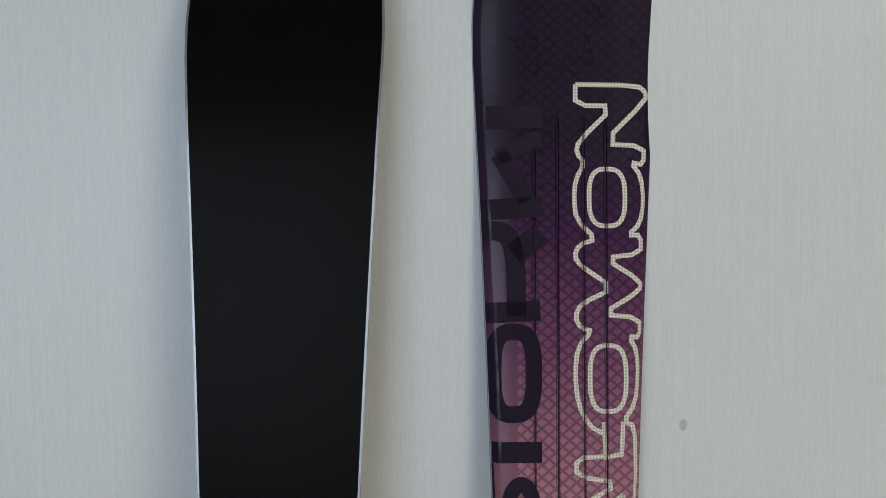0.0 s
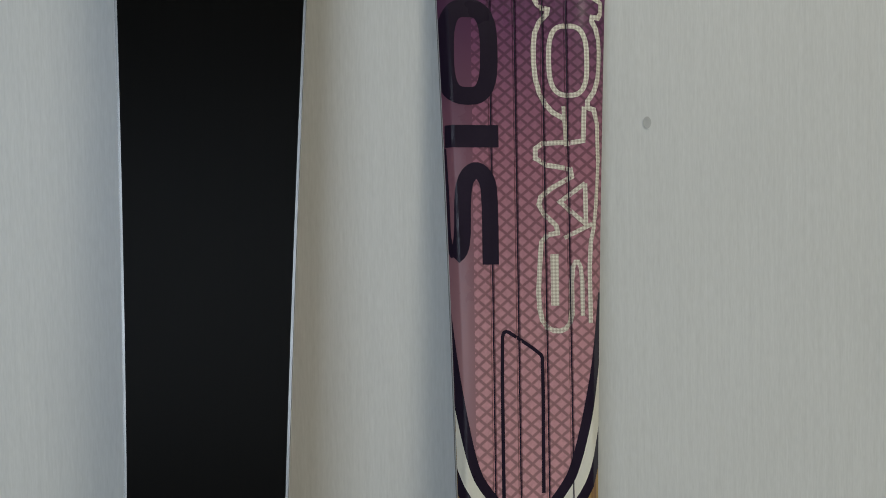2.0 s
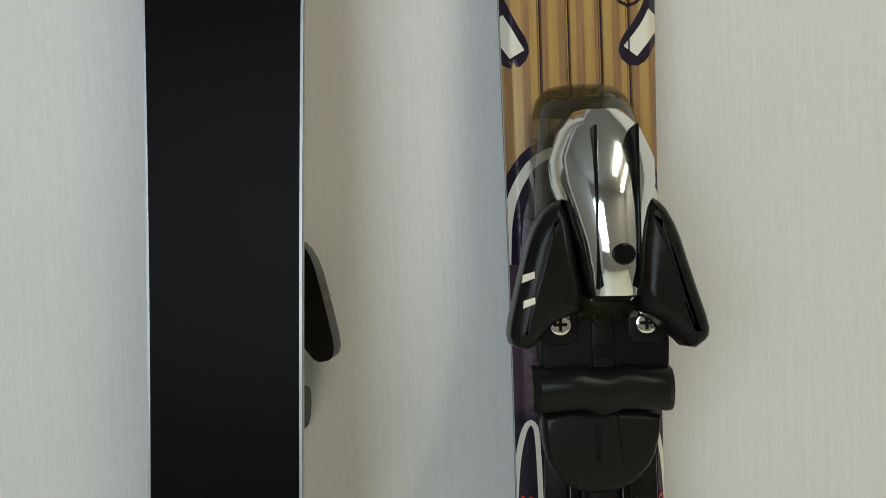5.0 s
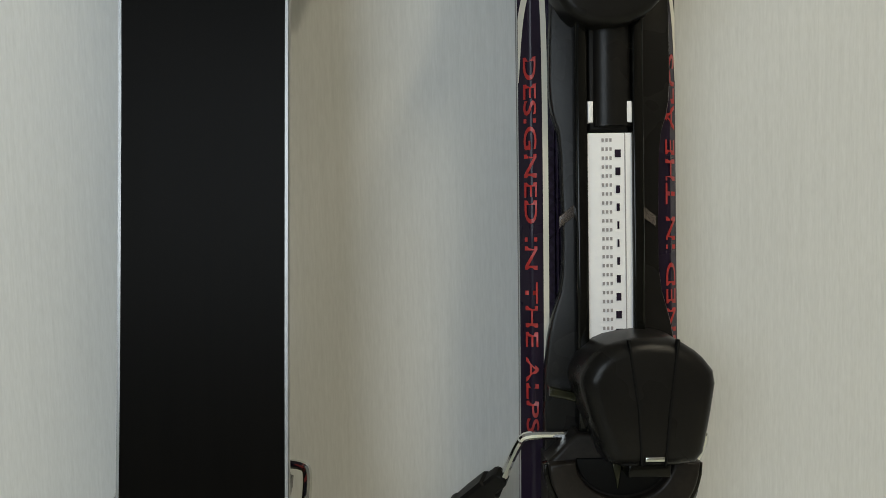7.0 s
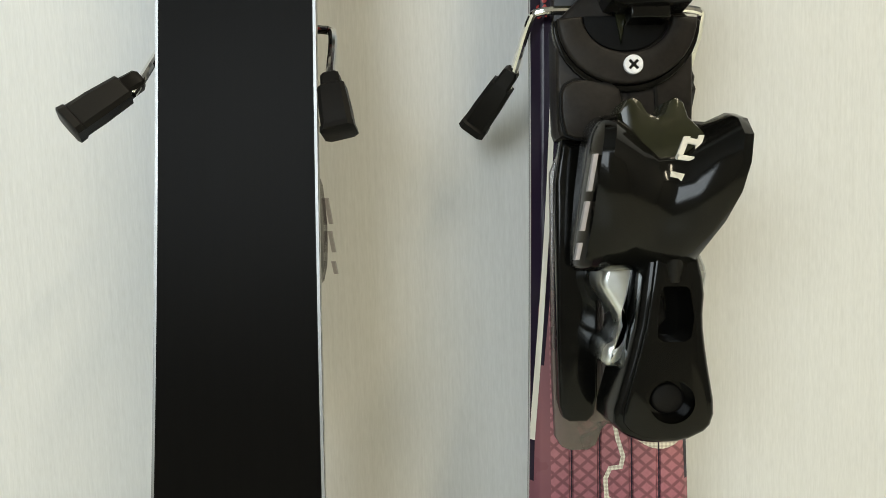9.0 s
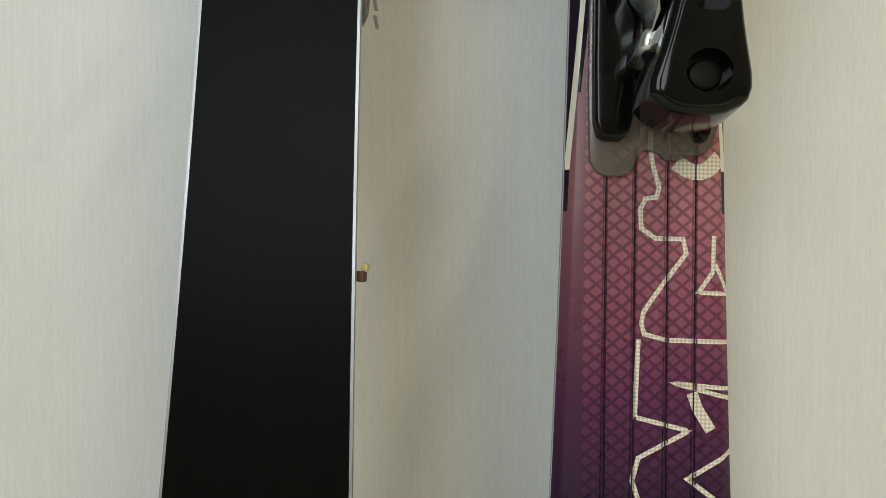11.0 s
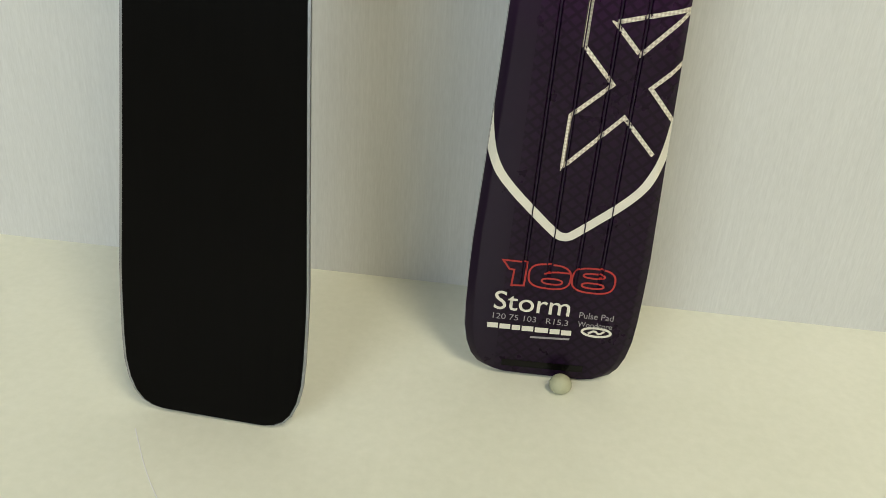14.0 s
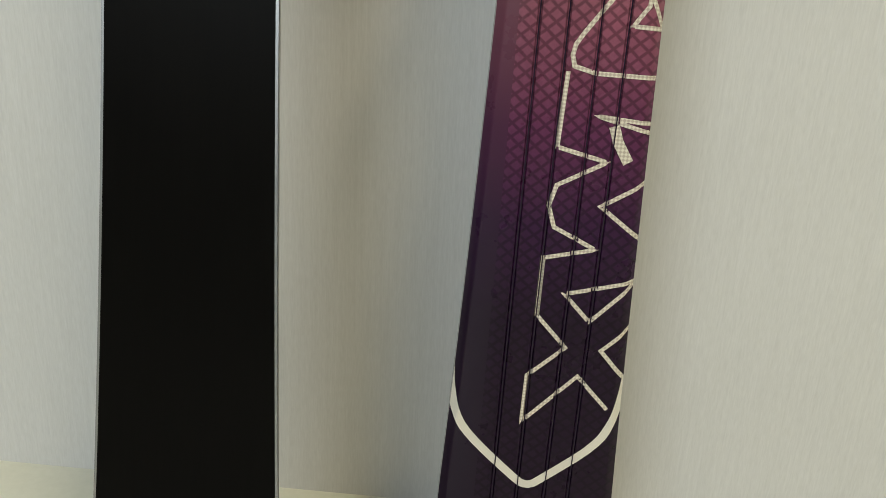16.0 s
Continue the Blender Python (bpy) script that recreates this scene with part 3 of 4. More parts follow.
    line("outline_print", [(23, 1236), (5.8, 1235.3), (5.6, 1224.3), (33, 1220), (9, 1207), (6.7, 1199), (21, 1185.5), (9, 1183), (7.5, 1170), (6.1, 1146), (9, 1133), (17, 1129), (24, 1132), (26, 1141)], 2.8, M_CREAM, "cream zigzag outline", 1)
    line("outline_print", [(34.7, 1213), (19.7, 1202.4), (34.8, 1189.8), (34.7, 1213)], 2.6, M_CREAM, "cream triangle")
    for pts in ([(43, 1225), (40.5, 1192), (36.5, 1176), (36.6, 1134)], [(26, 1138), (26, 1164), (29, 1170), (32, 1164), (32, 1138)], [(38.5, 1190), (22, 1182)]):
        line("outline_print", pts, 2.5, M_CREAM, "cream outline", 1)
    line("bar_print", [(16, 1173), (16, 1144)], 4.8, M_CREAM, "cream bar")

    # zigzag outlines towards the tail
    zig = [(0.3, 440), (0.5, 426), (6.3, 406), (-4.6, 404.5), (-3.6, 384.3), (24, 384), (3, 356), (-4, 345), (-1, 334.5), (40.5, 334)]
    line("zigzag_print", zig, 2.3, M_CREAM, "cream zigzag outline", 1)
    line("zigzag_print", [(-4.6, 334.5), (-6, 296.5), (21, 290.5), (-4, 277), (-7, 266), (-3, 255), (20.7, 244.5), (-6.7, 238.2), (-6.8, 205.5), (11, 187.2), (-8.8, 168.5), (-9.1, 139.1), (19.8, 170.4), (38.8, 151.1)], 2.3, M_CREAM, "cream zigzag outline")
    line("zigzag_print", [(46, 171), (31, 187.1), (46, 202)], 2.3, M_CREAM, "cream wedge outline")
    line("zigzag_print", [(46, 229), (7, 219.1), (22.3, 203.8), (46, 229)], 2.3, M_CREAM, "cream wedge outline")
    line("zigzag_print", [(46, 250), (20.5, 267.5), (46, 283)], 2.3, M_CREAM, "cream wedge outline")
    line("zigzag_print", [(44, 311), (13, 313.5), (44, 306)], 2.2, M_CREAM, "cream wedge outline")
    line("leaf_print", [(24, 309), (27, 301), (33.5, 291)], 5.5, M_CREAM, "cream leaf mark")
    line("zigzag_print", [(32.5, 386), (32, 368), (25, 358), (41, 357.5), (33, 372)], 2.2, M_CREAM, "cream wedge outline")
    line("leaf_print", [(15, 424), (22, 419), (30, 419), (37, 427)], 8, M_CREAM, "cream crescent mark", 2)
    tail = [(-51, 172), (-50, 158), (-46, 141), (-37.5, 127), (-12, 103), (-0.4, 93.5), (10, 102), (37.2, 126.5), (45, 143), (48.5, 158), (50, 172)]
    line("tail_line", tail, 5.0, M_WHITE, "white line across the tail", 2)

    # lettering on the tail
    line("size_number", [(-34.8, 78.4), (-20.5, 78.4), (-20.8, 64.2), (-28.2, 63.6), (-27.6, 73.2), (-30.5, 73.4)], 1.1, M_RED, "red outlined size number", 0, True)
    for pts in (oval(-6.5, 71.2, 12.3, 7.3, 36, 2.8), oval(-4.8, 68.4, 6.0, 1.7, 24, 2.4), oval(19.2, 71.4, 12.6, 7.4, 36, 2.8), oval(19.2, 74.3, 6.2, 1.4, 24, 2.4), oval(19.2, 68.4, 6.4, 1.6, 24, 2.4)):
        line("size_number", pts, 1.1, M_RED, "red outlined size number", 0, True)
    line("size_number", [(-10, 72.6), (-4, 74.4), (5.5, 74.4)], 1.1, M_RED, "red outlined size number", 1)
    letters("model_word", "Storm", ski, -35.2, 43.0, 12.5, 45.5, M_WHITE, root, 0, "white word", bold=0.004)
    letters("small_figures", "120 75 103   R15.3", ski, -35.0, 36.6, 3.8, 45.5, M_GREY, root, 0, "small grey figures")
    letters("small_words", "Pulse Pad", ski, 16.3, 43.0, 4.0, 20.5, M_GREY, root, 0, "small grey words")
    letters("small_words", "Woodcore", ski, 16.3, 37.2, 3.6, 20.5, M_GREY, root, 0, "small grey words")
    for i, (a, b) in enumerate(((-39.5, -33), (-32, -25.5), (-24.5, -19.5), (-18.5, -11.5), (-10.5, -2.5), (-1.5, 4.5), (5.5, 11.5))):
        line("name_bar", [(a, 36.6), (b, 36.9)], 3.4, M_WHITE, "white bar")
    line("swirl_print", oval(26.3, 39.3, 8.6, 2.9, 30, 2), 1.5, M_WHITE, "white oval swirl", 0, True)
    line("swirl_print", [(21.5, 38), (25, 40.6), (28, 37.8), (31, 40.5)], 1.4, M_WHITE, "white oval swirl", 2)
    line("serial_bar", [(-12.8, 31.2), (11, 32.6)], 1.3, M_GREY, "faint grey bar")
    line("tail_bar", [(-26, 11.5), (24, 12.5)], 4.5, M_GLOSS, "glossy black bar at the tail")


def build_toe(ski, root):
    toe = part("toe_piece", ski.slab_bm([(-26, 916), (-26, 880), (-24, 876), (32, 876), (34, 880), (34, 916)], 0, 27, 1.5, smooth=1), M_MATTE, root, "matte black toe piece")
    for u in (-17, 23):
        part("screw_well", ski.slab_bm([(u - 8.5, 889), (u + 6, 889), (u + 8.5, 893), (u + 8.5, 907), (u - 8.5, 907)], 26, 28.2, 0.8, smooth=1), M_SATIN, toe, "black screw seat")
        screw(ski, toe, u, 898.5, 28.6, 5.0, M_CHROME, "bright cross-head screw")
    part("centre_bead", ski.slab_bm([(-2.5, 905), (8, 905), (8, 878), (-2.5, 878)], 26.5, 28.6, 0.8), M_SATIN, toe, "raised centre strip")
    part("stud", ski.slab_bm(oval(2.5, 900.5, 4.6, 4.2, 20, 2), 28, 30.5, 0.8), M_MATTE, toe, "round black stud")
    part("slot", ski.slab_bm([(-1.8, 888.5), (6.8, 888.5), (6.8, 883), (-1.8, 883)], 28, 29.2, 0.5), M_GAP, toe, "dark slot")
    # sole rest
    rows = []
    for s, h in ((878.5, 24), (877, 32), (873.5, 35.5), (868, 36.5), (862, 35), (858, 31), (857, 24)):
        rows.append([ski.at(u / 1000, (s + ds) / 1000, hh / 1000) for u, ds, hh in ((-30, 0, 18), (-30.5, 0, h - 3), (-27, 0, h), (-8, 1.5, h + 0.6), (2, -1.5, h), (12, 1.5, h + 0.6), (31, 0, h), (34.3, 0, h - 3), (34, 0, 18))])
    part("sole_rest", loft_bm(rows), M_SATIN, toe, "wavy satin black sole rest")
    part("sole_plate", ski.slab_bm([(-26, 858), (30, 857), (29, 846), (25, 833), (17, 824), (6, 819), (-8, 819), (-18, 824), (-24, 834), (-26, 846)], 6, 27, 4, 4, 1), M_SATIN, toe, "rounded satin black sole plate")
    part("seam", ski.slab_bm([(-1.4, 851), (0.9, 851), (0.9, 834), (-1.4, 834)], 26, 27.5, 0.3), M_GAP, toe, "dark slit")
    part("seam", ski.slab_bm([(8.4, 857), (9.0, 857), (11.5, 832), (10.9, 832)], 26, 27.4, 0), M_GAP, toe, "thin seam")
    part("mouth", ski.slab_bm([(-5, 830), (11, 830), (8, 823), (-3, 823)], 20, 26, 1.5, 2, 1), M_GLOSS, toe, "dark lip")
    # hood, wings and chromed cap
    part("hood", ski.dome_bm([(1016, -1, 9, 6), (1014, -1, 17, 14), (1009, -1, 22, 25), (1001, -0.5, 24.5, 36), (990, 0, 26, 45), (972, 0.5, 28, 51), (950, 1, 29, 54), (925, 2, 27, 55), (908, 2, 24, 54), (902, 2, 20, 46)], 22), M_CLEAR, toe, "see-through smoked olive hood")
    part("cap", ski.dome_bm([(997, 1, 5, 44, 2.2), (995, 1, 12, 51, 2.3), (986, 1, 19, 58, 2.4), (973, 1.5, 23.5, 65, 2.4), (962, 2, 23, 68, 2.4), (950, 2.2, 20, 70, 2.5), (936, 2.8, 16.5, 71, 2.6), (924, 3.2, 14.5, 70.5, 2.8), (913, 3.4, 12.8, 67, 3), (910.5, 3.4, 11.5, 61, 3)], 22, 40), M_CHROME, toe, "polished chrome cap")
    part("adjuster", ski.slab_bm(oval(5.2, 930.5, 5.0, 4.6, 22, 2), 66, 71.6, 0.8), M_GLOSS, toe, "dark adjusting screw")
    for u in (-5.5, 12.0):
        part("cap_rib", ski.slab_bm([(u, 985), (u + 1.4, 985), (u + 1.0, 916), (u - 0.2, 916)], 55, 69.3, 0.4), M_GLOSS, toe, "dark rib line")
    for a, c, pts in ((-1, 2, [(-16, 958), (-25, 953), (-31.5, 942), (-37, 922), (-43, 897), (-41.5, 890), (-33, 888.5), (-26, 897), (-18, 903), (-8, 906)]), (1, 2, [(18, 959), (26, 954), (32, 943), (38, 922), (45.5, 898), (44.5, 892), (37.5, 887), (31, 894), (22, 902), (12, 906)])):
        part("wing", ski.slab_bm(pts, 34, 60, 7, 4, 1, 0.06), M_SATIN, toe, "flared satin black jaw wing")
    for b in (919, 908):
        part("wing_mark", ski.slab_bm([(-36.5, b), (-31, b + 2), (-31, b + 5), (-36, b + 3.5)], 52, 60.4, 0.3), M_WHITE, toe, "small white bar")


def build_rail(ski, root):
    plate = part("binding_plate", ski.slab_bm([(-22, 872), (-24.5, 800), (-23.5, 785), (-19.5, 772), (-18.5, 735), (-19, 705), (-25, 686), (-28, 660), (-28, 585), (34, 585), (34, 660), (31, 686), (25.5, 705), (25, 735), (26, 772), (30, 785), (31, 800), (30, 872)], 0, 9, 1.5, 2, 1), M_SATIN, root, "satin black binding plate")
    for u in (-11.5, 13.5):
        part("rail", ski.slab_bm([(u - 2.6, 860), (u + 2.6, 860), (u + 2.6, 630), (u - 2.6, 630)], 8.5, 19.5, 1.2), M_GLOSS, plate, "glossy black rail")
    part("tongue", ski.slab_bm([(-8, 840), (10, 840), (10, 774), (-8, 774)], 8.5, 16, 1.5), M_MATTE, plate, "black sliding tongue")
    part("tongue_ridge", ski.dome_bm([(838, 2.6, 9.0, 19.5), (776, 2.6, 9.0, 19.5)], 14, 13), M_SATIN, plate, "rounded tongue ridge")
    for u in (-7.6, 9.7):
        part("tab", ski.slab_bm([(u - 1.2, 787), (u + 1.2, 787), (u + 1.2, 777.5), (u - 1.2, 777.5)], 12, 18.4, 0.4), M_LABEL, plate, "bright white tab")
    for a in (-1, 1):
        part("brace", ski.slab_bm([(a * 11 + 1, 745), (a * 22 + 1.5, 736), (a * 22 + 1.5, 731), (a * 11 + 1, 739)], 8, 10.2, 0.5), M_SMOKE, plate, "smoky oblique brace")
    scale = part("scale_label", ski.slab_bm([(-9.2, 773), (11, 773), (11.4, 640), (-8.9, 640)], 8.5, 17.2, 0.3), M_LABEL, plate, "white adjustment scale label")
    part("scale_line", ski.slab_bm([(7.6, 773), (8.0, 773), (8.3, 645), (7.9, 645)], 17, 17.5, 0), M_GREY, scale, "thin grey line")
    for k in range(12):
        s = 765.5 - 8.0 * k
        wide = 0.3 + 0.22 * abs(k - 4.6)
        if s > 660:
            part("scale_mark", ski.slab_bm([(4.6 - wide, s), (4.6 + wide, s), (4.6 + wide, s - 3.4), (4.6 - wide, s - 3.4)], 17, 17.55, 0), M_INK_SHADE, scale, "black scale mark")
    for k in range(24):
        s = 770.5 - 4.0 * k
        if s > 670:
            for j in range(3):
                u = -2.6 + 1.75 * j
                part("digit_bar", ski.slab_bm([(u, s), (u + 1.0, s), (u + 1.0, s - 1.5), (u, s - 1.5)], 17, 17.45, 0), M_GREY, scale, "tiny grey bar")


def build_heel(ski, root, splay):
    track = part("heel_track", ski.slab_bm([(-29, 640), (36, 640), (36, 578), (34, 572), (-27, 572), (-29, 578)], 0, 24, 2, 3, 1), M_DUSTY, root, "dusty black heel track")
    for lo, hi in ((-28.5, -8.5), (20, 31)):
        part("track_arm", ski.slab_bm([(lo, 580), (hi, 580), (hi, 450), (hi - 3, 434), (lo + 3, 434), (lo, 445)], 0, 15, 2, 3, 1), M_GLOSS, track, "glossy black track arm")
    part("track_end", ski.slab_bm([(-30, 590), (35, 590), (35, 442), (31, 430), (10, 424), (4, 430), (-4, 430), (-9, 417), (-24, 417), (-30, 426)], 0, 4.5, 1, 2, 1), M_SMOKE, track, "smoky translucent plate end")
    for u0, u1 in ((-6, -1), (8, 13)):
        part("plate_rib", ski.slab_bm([(u0, 575), (u1, 575), (u1 - 1, 436), (u0 + 1, 436)], 4, 8, 1), M_SMOKE, track, "smoky lengthwise rib")
    # brake pedal
    pedal = part("brake_pedal", ski.slab_bm([(-19, 667), (-14, 677), (-6, 683), (8, 686), (23, 685), (34, 678), (41, 669), (38, 650), (34, 631), (20, 629), (-6, 629), (-11, 640), (-16, 655)], 16, 47, 7, 5, 1, 0.05), M_SATIN, track, "rounded satin black brake pedal")
    for pts in ([(1.6, 684), (2.5, 684), (6.6, 655), (7.4, 632), (6.5, 632), (5.6, 655)], [(22, 684), (22.9, 684), (19.4, 655), (17.2, 632), (16.3, 632), (18.4, 655)]):
        part("seam", ski.slab_bm(pts, 44, 47.5, 0), M_GAP, pedal, "thin seam")
    part("tab", ski.slab_bm([(8, 636), (16, 636), (16, 634), (8, 634)], 46, 48.6, 0.4), M_CAST, pedal, "small metal tab")
    part("catch", ski.slab_bm([(3, 632), (21, 632), (21, 625), (3, 625)], 24, 40, 1), M_GLOSS, track, "black catch")
    part("spring_tab", ski.slab_bm([(-27, 660), (-14, 657), (-14, 653), (-27, 656)], 10, 20, 0.6), M_OLIVE, track, "olive spring tab")
    # crescent with its screw
    out = [(4 + 33 * math.cos(a), 628 + 31 * math.sin(a)) for a in (math.pi + math.pi * k / 20 for k in range(21))]
    inn = [(4 + 21 * math.cos(a), 629 + 17 * math.sin(a)) for a in (2 * math.pi - math.pi * k / 20 for k in range(21))]
    part("crescent", ski.slab_bm(out + inn, 22, 29, 1.6, 3), M_DUSTY, track, "dusty black crescent bracket")
    part("cavity", ski.slab_bm([(4 + 20.5 * math.cos(a), 629.5 + 16.5 * math.sin(a)) for a in (math.pi + math.pi * k / 16 for k in range(17))], 23, 25.2, 0.5), M_GAP, track, "dark hollow inside the bracket")
    part("spike", ski.slab_bm([(-1.5, 630), (3.5, 630), (1.2, 616)], 25, 27.4, 0.4), M_OLIVE, track, "olive pointed tab")
    part("crescent_lip", ski.slab_bm([(4 + 35 * math.cos(a), 627 + 33.5 * math.sin(a)) for a in (math.pi + math.pi * k / 20 for k in range(21))] + [(4 + 32.5 * math.cos(a), 628 + 31 * math.sin(a)) for a in (2 * math.pi - math.pi * k / 20 for k in range(21))], 20, 26, 0.8), M_GLOSS, track, "glossy crescent rim")
    screw(ski, track, 6.2, 605.8, 29.6, 4.6, M_LABEL, "white cross-head screw", 45)
    part("panel_gap", ski.slab_bm([(-27.6, 597.2), (-20, 601.4), (0.8, 599.2), (3.2, 585), (-3, 571.8), (-25, 571), (-28, 582)], 22, 25.0, 0.4, 2, 1), M_GAP, track, "dark gap round the panel")
    part("side_panel", ski.slab_bm([(-27, 596), (-20, 600), (0, 598), (2, 585), (-4, 573), (-24, 572), (-27, 582)], 22, 26.5, 1.2, 3, 1), M_DUSTY, track, "rounded dusty black side panel")
    for u in (4, 17):
        part("seam", ski.slab_bm([(u, 598), (u + 1.5, 598), (u + 3.2, 572), (u + 1.7, 572)], 22, 24.7, 0), M_GAP, track, "dark slit")
    # heel cup
    rings = []
    for s, ul, ur, hl, hm, hr in ((578, -17, 43, 66, 54, 66), (574, -20, 43.5, 80, 64, 80), (567, -21.5, 44, 86, 72, 86), (556, -23, 43, 86, 77, 86), (544, -24.5, 40, 84, 79, 84), (532, -25.5, 34.5, 80, 78, 80), (522, -26.5, 28.5, 74, 73, 74), (514, -26.5, 25, 66, 62, 66), (511, -25, 23, 58, 54, 58)):
        m = (ul + ur) / 2
        sec = [(ul + 4, 34), (ul, 42), (ul, hl - 9), (ul + 2.5, hl - 2), (ul + 7, hl), (m - 12, hm + 4), (m - 5, hm), (m + 5, hm), (m + 12, hm + 4), (ur - 7, hr), (ur - 2.5, hr - 2), (ur, hr - 9), (ur, 42), (ur - 4, 34)]
        dip = [0, 0, 0, 0, 0, -5, -8, -8, -5, 0, 0, 0, 0, 0] if s > 565 else [0] * 14
        rings.append([ski.at(u / 1000, (s + d) / 1000, h / 1000) for (u, h), d in zip(sec, dip)])
    cup = part("heel_cup", loft_bm(rings), M_GLOSS, track, "flared glossy black heel cup", 40)
    part("cup_teeth", ski.slab_bm([(-10, 578), (-7, 583.5), (-4, 584.5), (-1, 583), (2, 578), (6, 576), (9, 578), (11, 583), (14, 584.5), (17, 582), (19, 576), (26, 569), (22, 562), (8, 556), (-6, 562)], 48, 72, 2, 2), M_OLIVE, cup, "olive toothed insert")
    for pts in ([(16.5, 567.5), (19.2, 567.5), (14.0, 555), (11.4, 555)], [(22.8, 568), (25.0, 568), (21.4, 556.5), (19.2, 556.5)], [(16.5, 567.5), (22.8, 566), (22.3, 563.6), (16.0, 565.1)], [(13.4, 560), (20.8, 558.6), (20.2, 556.4), (12.8, 557.8)], [(9.6, 552.8), (16.4, 551.4), (15.8, 549.2), (9.0, 550.6)], [(9.6, 552.8), (11.4, 552.6), (17.8, 547.2), (16.2, 545.8)]):
        top = float(np.interp(pts[0][1], (545, 556, 567), (79.4, 77.8, 73.4)))
        part("cup_mark", ski.slab_bm(pts, 64, top, 0.2), M_WHITE, cup, "white mark")
    for s0, s1 in ((560, 545), (541, 529), (524, 517)):
        d0, d1 = (560 - s0) * 0.15, (560 - s1) * 0.15
        part("side_mark", ski.slab_bm([(-23.4 - d0, s0), (-21.4 - d0, s0), (-21.9 - d1, s1), (-23.9 - d1, s1)], 80.6 - (560 - s0) * 0.19, 84.2 - (560 - s0) * 0.19, 0.2), M_GREY, cup, "grey side mark")
    # metal link and lever
    for pts in ([(-3, 524), (-8, 519), (-12.6, 512), (-14.2, 504), (-6.2, 491), (-5.4, 486), (-7.5, 479), (-12, 477), (-13.2, 467.5), (-4, 467.5), (0.2, 481), (-2.5, 490), (0.6, 500), (4, 520)], [(26, 524), (30, 520), (34, 510), (33, 502), (30, 495), (24, 495), (23, 522)]):
        part("link", ski.slab_bm(pts, 16, 50, 3, 3, 1), M_CAST, track, "die-cast metal link")
    lever = ski.slab_bm([(3, 526), (25, 526), (29.5, 505), (28.3, 490), (30, 474), (34, 449), (31, 440), (19, 434.5), (2, 434), (-8, 438), (-14, 445), (-6.5, 470), (-1.2, 491)], 30, 64, 4, 4, 1, 0.05)
    lever = cut(lever, ski.slab_bm([(8.5, 503), (10, 504.5), (19, 504.5), (21, 503), (22.8, 491), (21.5, 482.5), (19, 480.5), (9.5, 480.5), (7, 482.5), (7.2, 492)], 44, 80, 0), ski.slab_bm(oval(13, 454.5, 10, 9.5, 28, 2), 56, 80, 0))
    lever = part("heel_lever", lever, M_GLOSS, track, "glossy black heel lever with slot and round recess", 30)
    panel = ski.slab_bm([(7.5, 524), (20.5, 524), (25, 505), (24.2, 490), (25.6, 475), (29.3, 450), (27, 443.5), (18, 439), (2.5, 438.6), (-5, 442), (-8.6, 447), (-2.2, 470), (3.2, 491)], 62.5, 65.6, 0.9, 2, 1)
    panel = cut(panel, ski.slab_bm([(8.5, 503), (10, 504.5), (19, 504.5), (21, 503), (22.8, 491), (21.5, 482.5), (19, 480.5), (9.5, 480.5), (7, 482.5), (7.2, 492)], 44, 80, 0), ski.slab_bm(oval(13, 454.5, 10, 9.5, 28, 2), 56, 80, 0))
    part("lever_panel", panel, M_GLOSS, lever, "raised panel along the lever", 30)
    part("recess_disc", ski.slab_bm(oval(13, 454.5, 7.5, 7, 26, 2), 55.5, 59, 1.5, 3), M_MATTE, lever, "matte recessed disc")
    part("slot_bar", ski.slab_bm([(8, 497), (13, 499.5), (14.5, 489), (9, 483)], 43, 52, 1), M_SATIN, lever, "satin bar in the slot")
    part("lever_ridge", ski.dome_bm([(525, 14.5, 4.5, 69.5), (516, 14.5, 5, 69), (506, 14.5, 4, 66)], 10, 58), M_SATIN, lever, "rounded ridge")
    # brake arms
    for a, (u1, u2, s2, h2, ds, bend) in zip((-1, 1), splay):
        arm = part("brake_arm", tube_bm(rounded([ski.at(a * 0.018, 0.6365, 0.010), ski.at(a * (bend - 3.5) / 1000, 0.6365, 0.009), ski.at(a * bend / 1000, 0.633, 0.006), ski.at(a * u1 / 1000, 0.609 - ds / 1000, -0.015), ski.at(a * (u1 + 2) / 1000, 0.604 - ds / 1000, -0.018)], 3), 0.0021), M_CHROME, track, "bright bent wire brake arm")
        p0, p1 = ski.at(a * u1 / 1000, 0.612 - ds / 1000, -0.013), ski.at(a * u2 / 1000, s2 / 1000, h2 / 1000)
        d = (p1 - p0)
        n = Vector((0, 1, 0)) - d.normalized() * d.normalized().y
        n.normalize()
        e = d.normalized().cross(n)
        rings = []
        for k, w, t in ((0, 3.0, 3.2), (0.04, 4.2, 4.2), (0.22, 4.6, 4.6), (0.24, 6.2, 5.2), (0.62, 7.0, 5.6), (0.88, 7.2, 5.2), (0.9, 7.6, 6.8), (0.985, 7.8, 7.0), (1.0, 7.0, 6.2)):
            c = p0 + d * k
            rings.append([c + e * (w * x / 1000) + n * (t * y / 1000) for x, y in ((-1, -0.7), (-0.7, -1), (0.7, -1), (1, -0.7), (1, 0.7), (0.7, 1), (-0.7, 1), (-1, 0.7))])
        part("brake_pad", loft_bm(rings), M_MATTE, arm, "matte black brake pad")


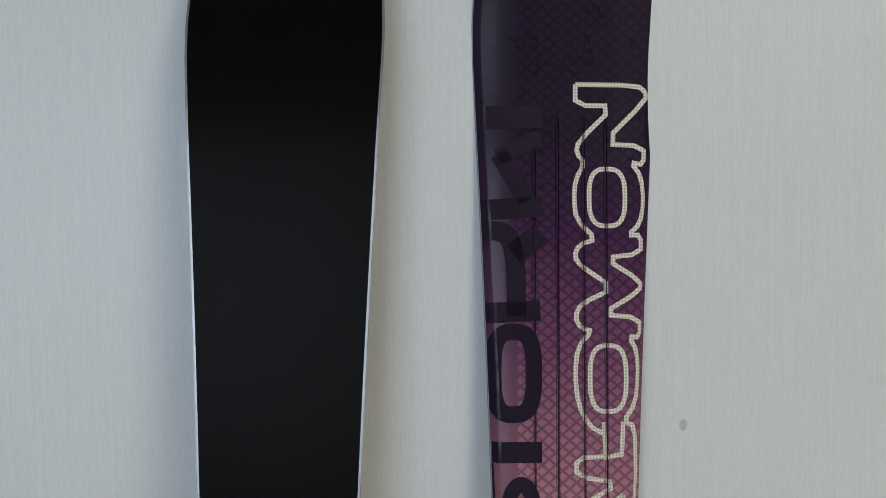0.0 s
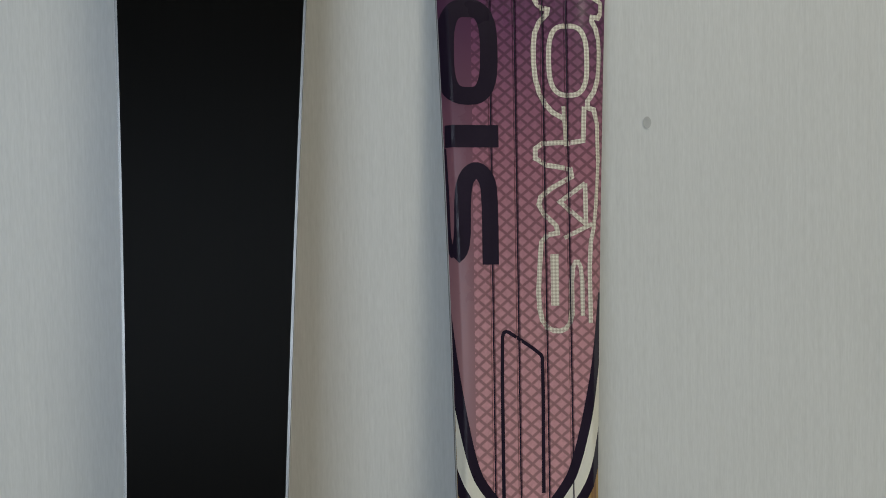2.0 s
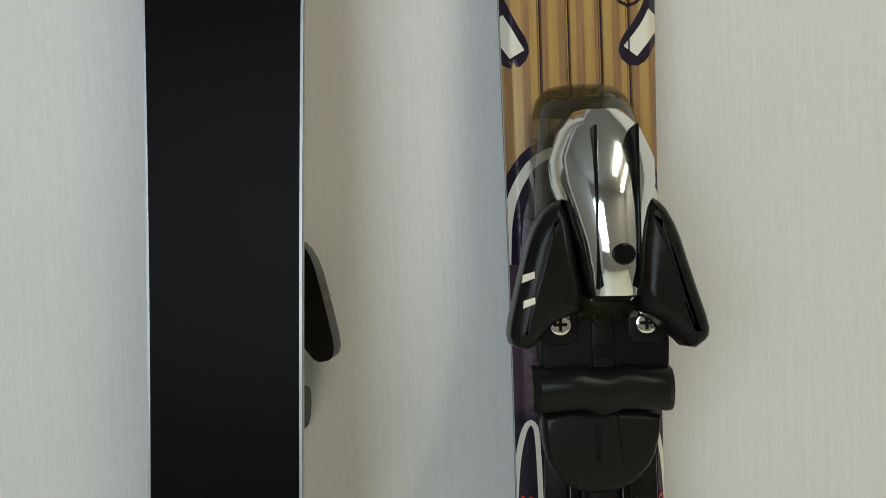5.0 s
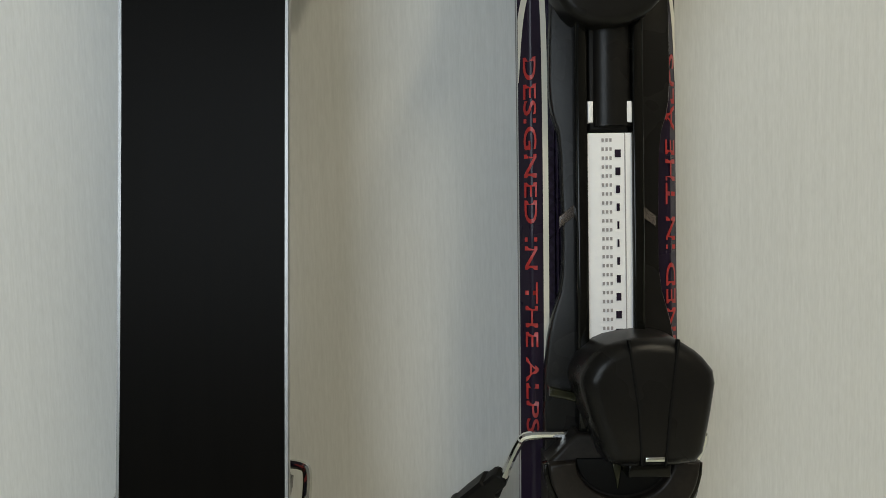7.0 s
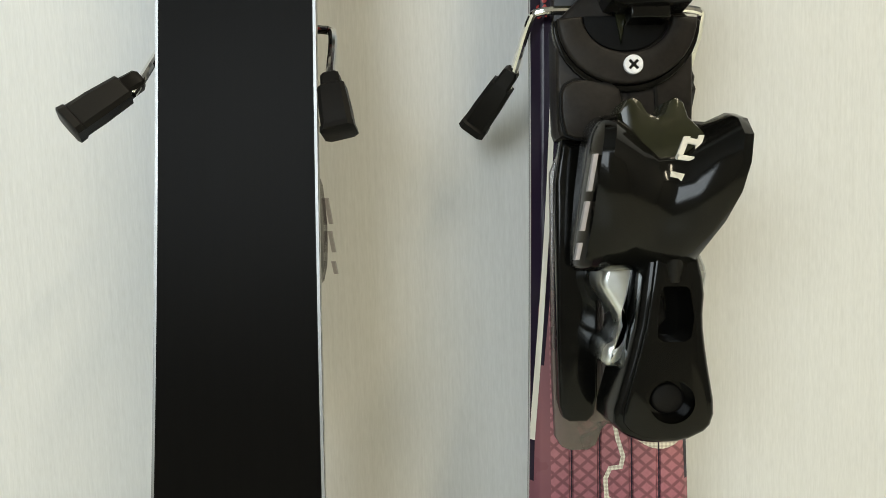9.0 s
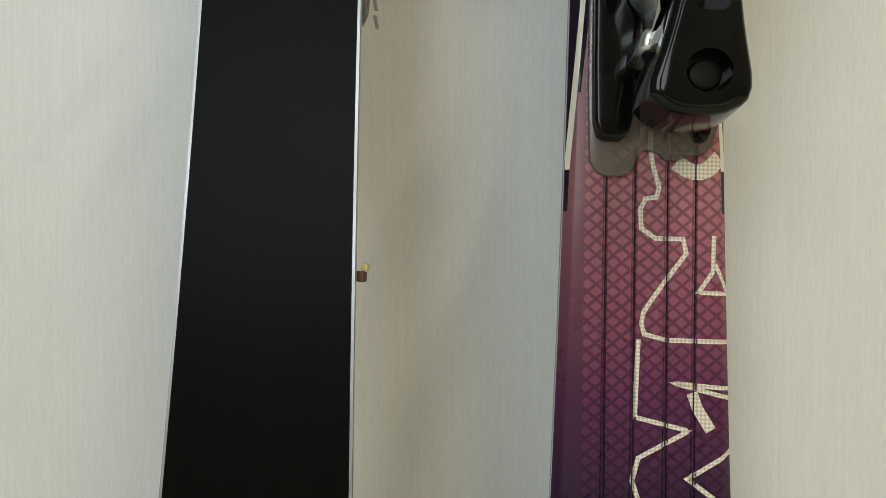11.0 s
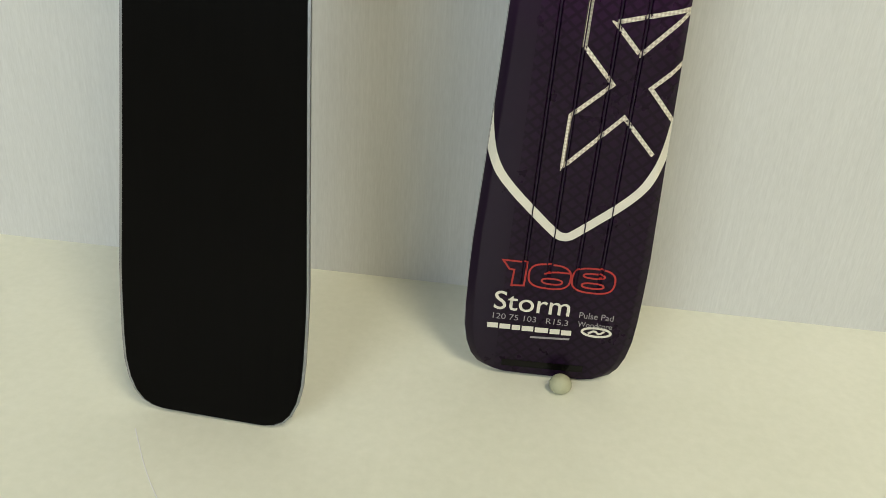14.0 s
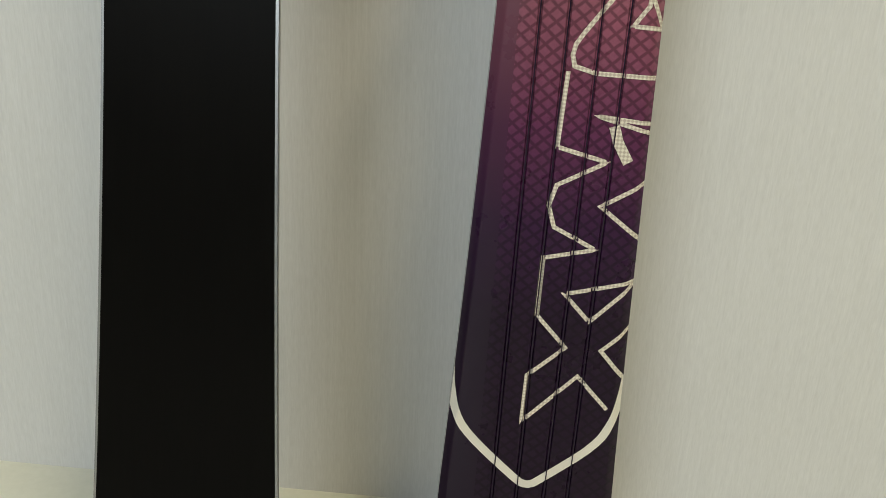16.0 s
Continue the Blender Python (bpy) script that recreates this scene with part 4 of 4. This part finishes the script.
def make_ski(camber, splay, label):
    root = tagged(new("ski"), label, "ski", "pair of skis")
    ski = Ski(camber)
    build_body(ski, root)
    build_prints(ski, root)
    build_toe(ski, root)
    build_rail(ski, root)
    build_heel(ski, root, splay)
    return root, ski


def turned(a, b, c):
    return Matrix.Rotation(b, 4, "Y") @ Matrix.Rotation(c, 4, "Z") @ Matrix.Rotation(a, 4, "X")


front_ski, _ = make_ski(0.0025, ((46, 66, 585, -40, 0, 39.5), (44, 44, 586, -38, 2, 47)), "purple and pink ski showing its top and black binding")
front_ski.matrix_world = Matrix.Translation((0, -0.1045, 0.002)) @ turned(-0.0672, 0.0189, 0.0343) @ Matrix.Translation((0, 0.006, 0))
back_ski, back = make_ski(0.0108, ((45, 51, 582, -22, 2, 43), (44, 70, 586, -30, 2, 39.5)), "ski showing its plain black base and bright edges")
back_ski.matrix_world = Matrix.Translation((-0.1825, -0.1808, 0.002)) @ turned(-0.0931, 0.0219, -0.0433) @ Matrix.Rotation(math.pi, 4, "Z") @ Matrix.Diagonal((0.986, 1, 1, 1))

# ---- small loose things ----
bm = bmesh.new()
bmesh.ops.create_uvsphere(bm, u_segments=24, v_segments=14, radius=0.0066)
for v in bm.verts:
    v.co.z *= 0.85 if v.co.z < 0 else 1.0
    v.co.x *= 1.05
    if v.co.z < -0.0052:
        v.co.z = -0.0052
bead = tagged(part("bead", bm, M_RUBBER), "small cream rubber ball against the ski tail", "ball")
bead.location = (0.0108, -0.1165, 0.0052)
tag = part("strap_end", block_bm((-0.0448, 0.004, 0.3705), (-0.0405, 0.012, 0.3755), 0.0012), M_BROWN, back_ski, "brown strap end behind the edge")
tag2 = part("strap_tip", block_bm((-0.0462, 0.006, 0.3755), (-0.0430, 0.011, 0.379), 0.001), M_YELLOW, tag, "yellow strap tip")
for ob, y in ((tag, -0.0265), (tag2, 0.0)):
    ob.location.y = y
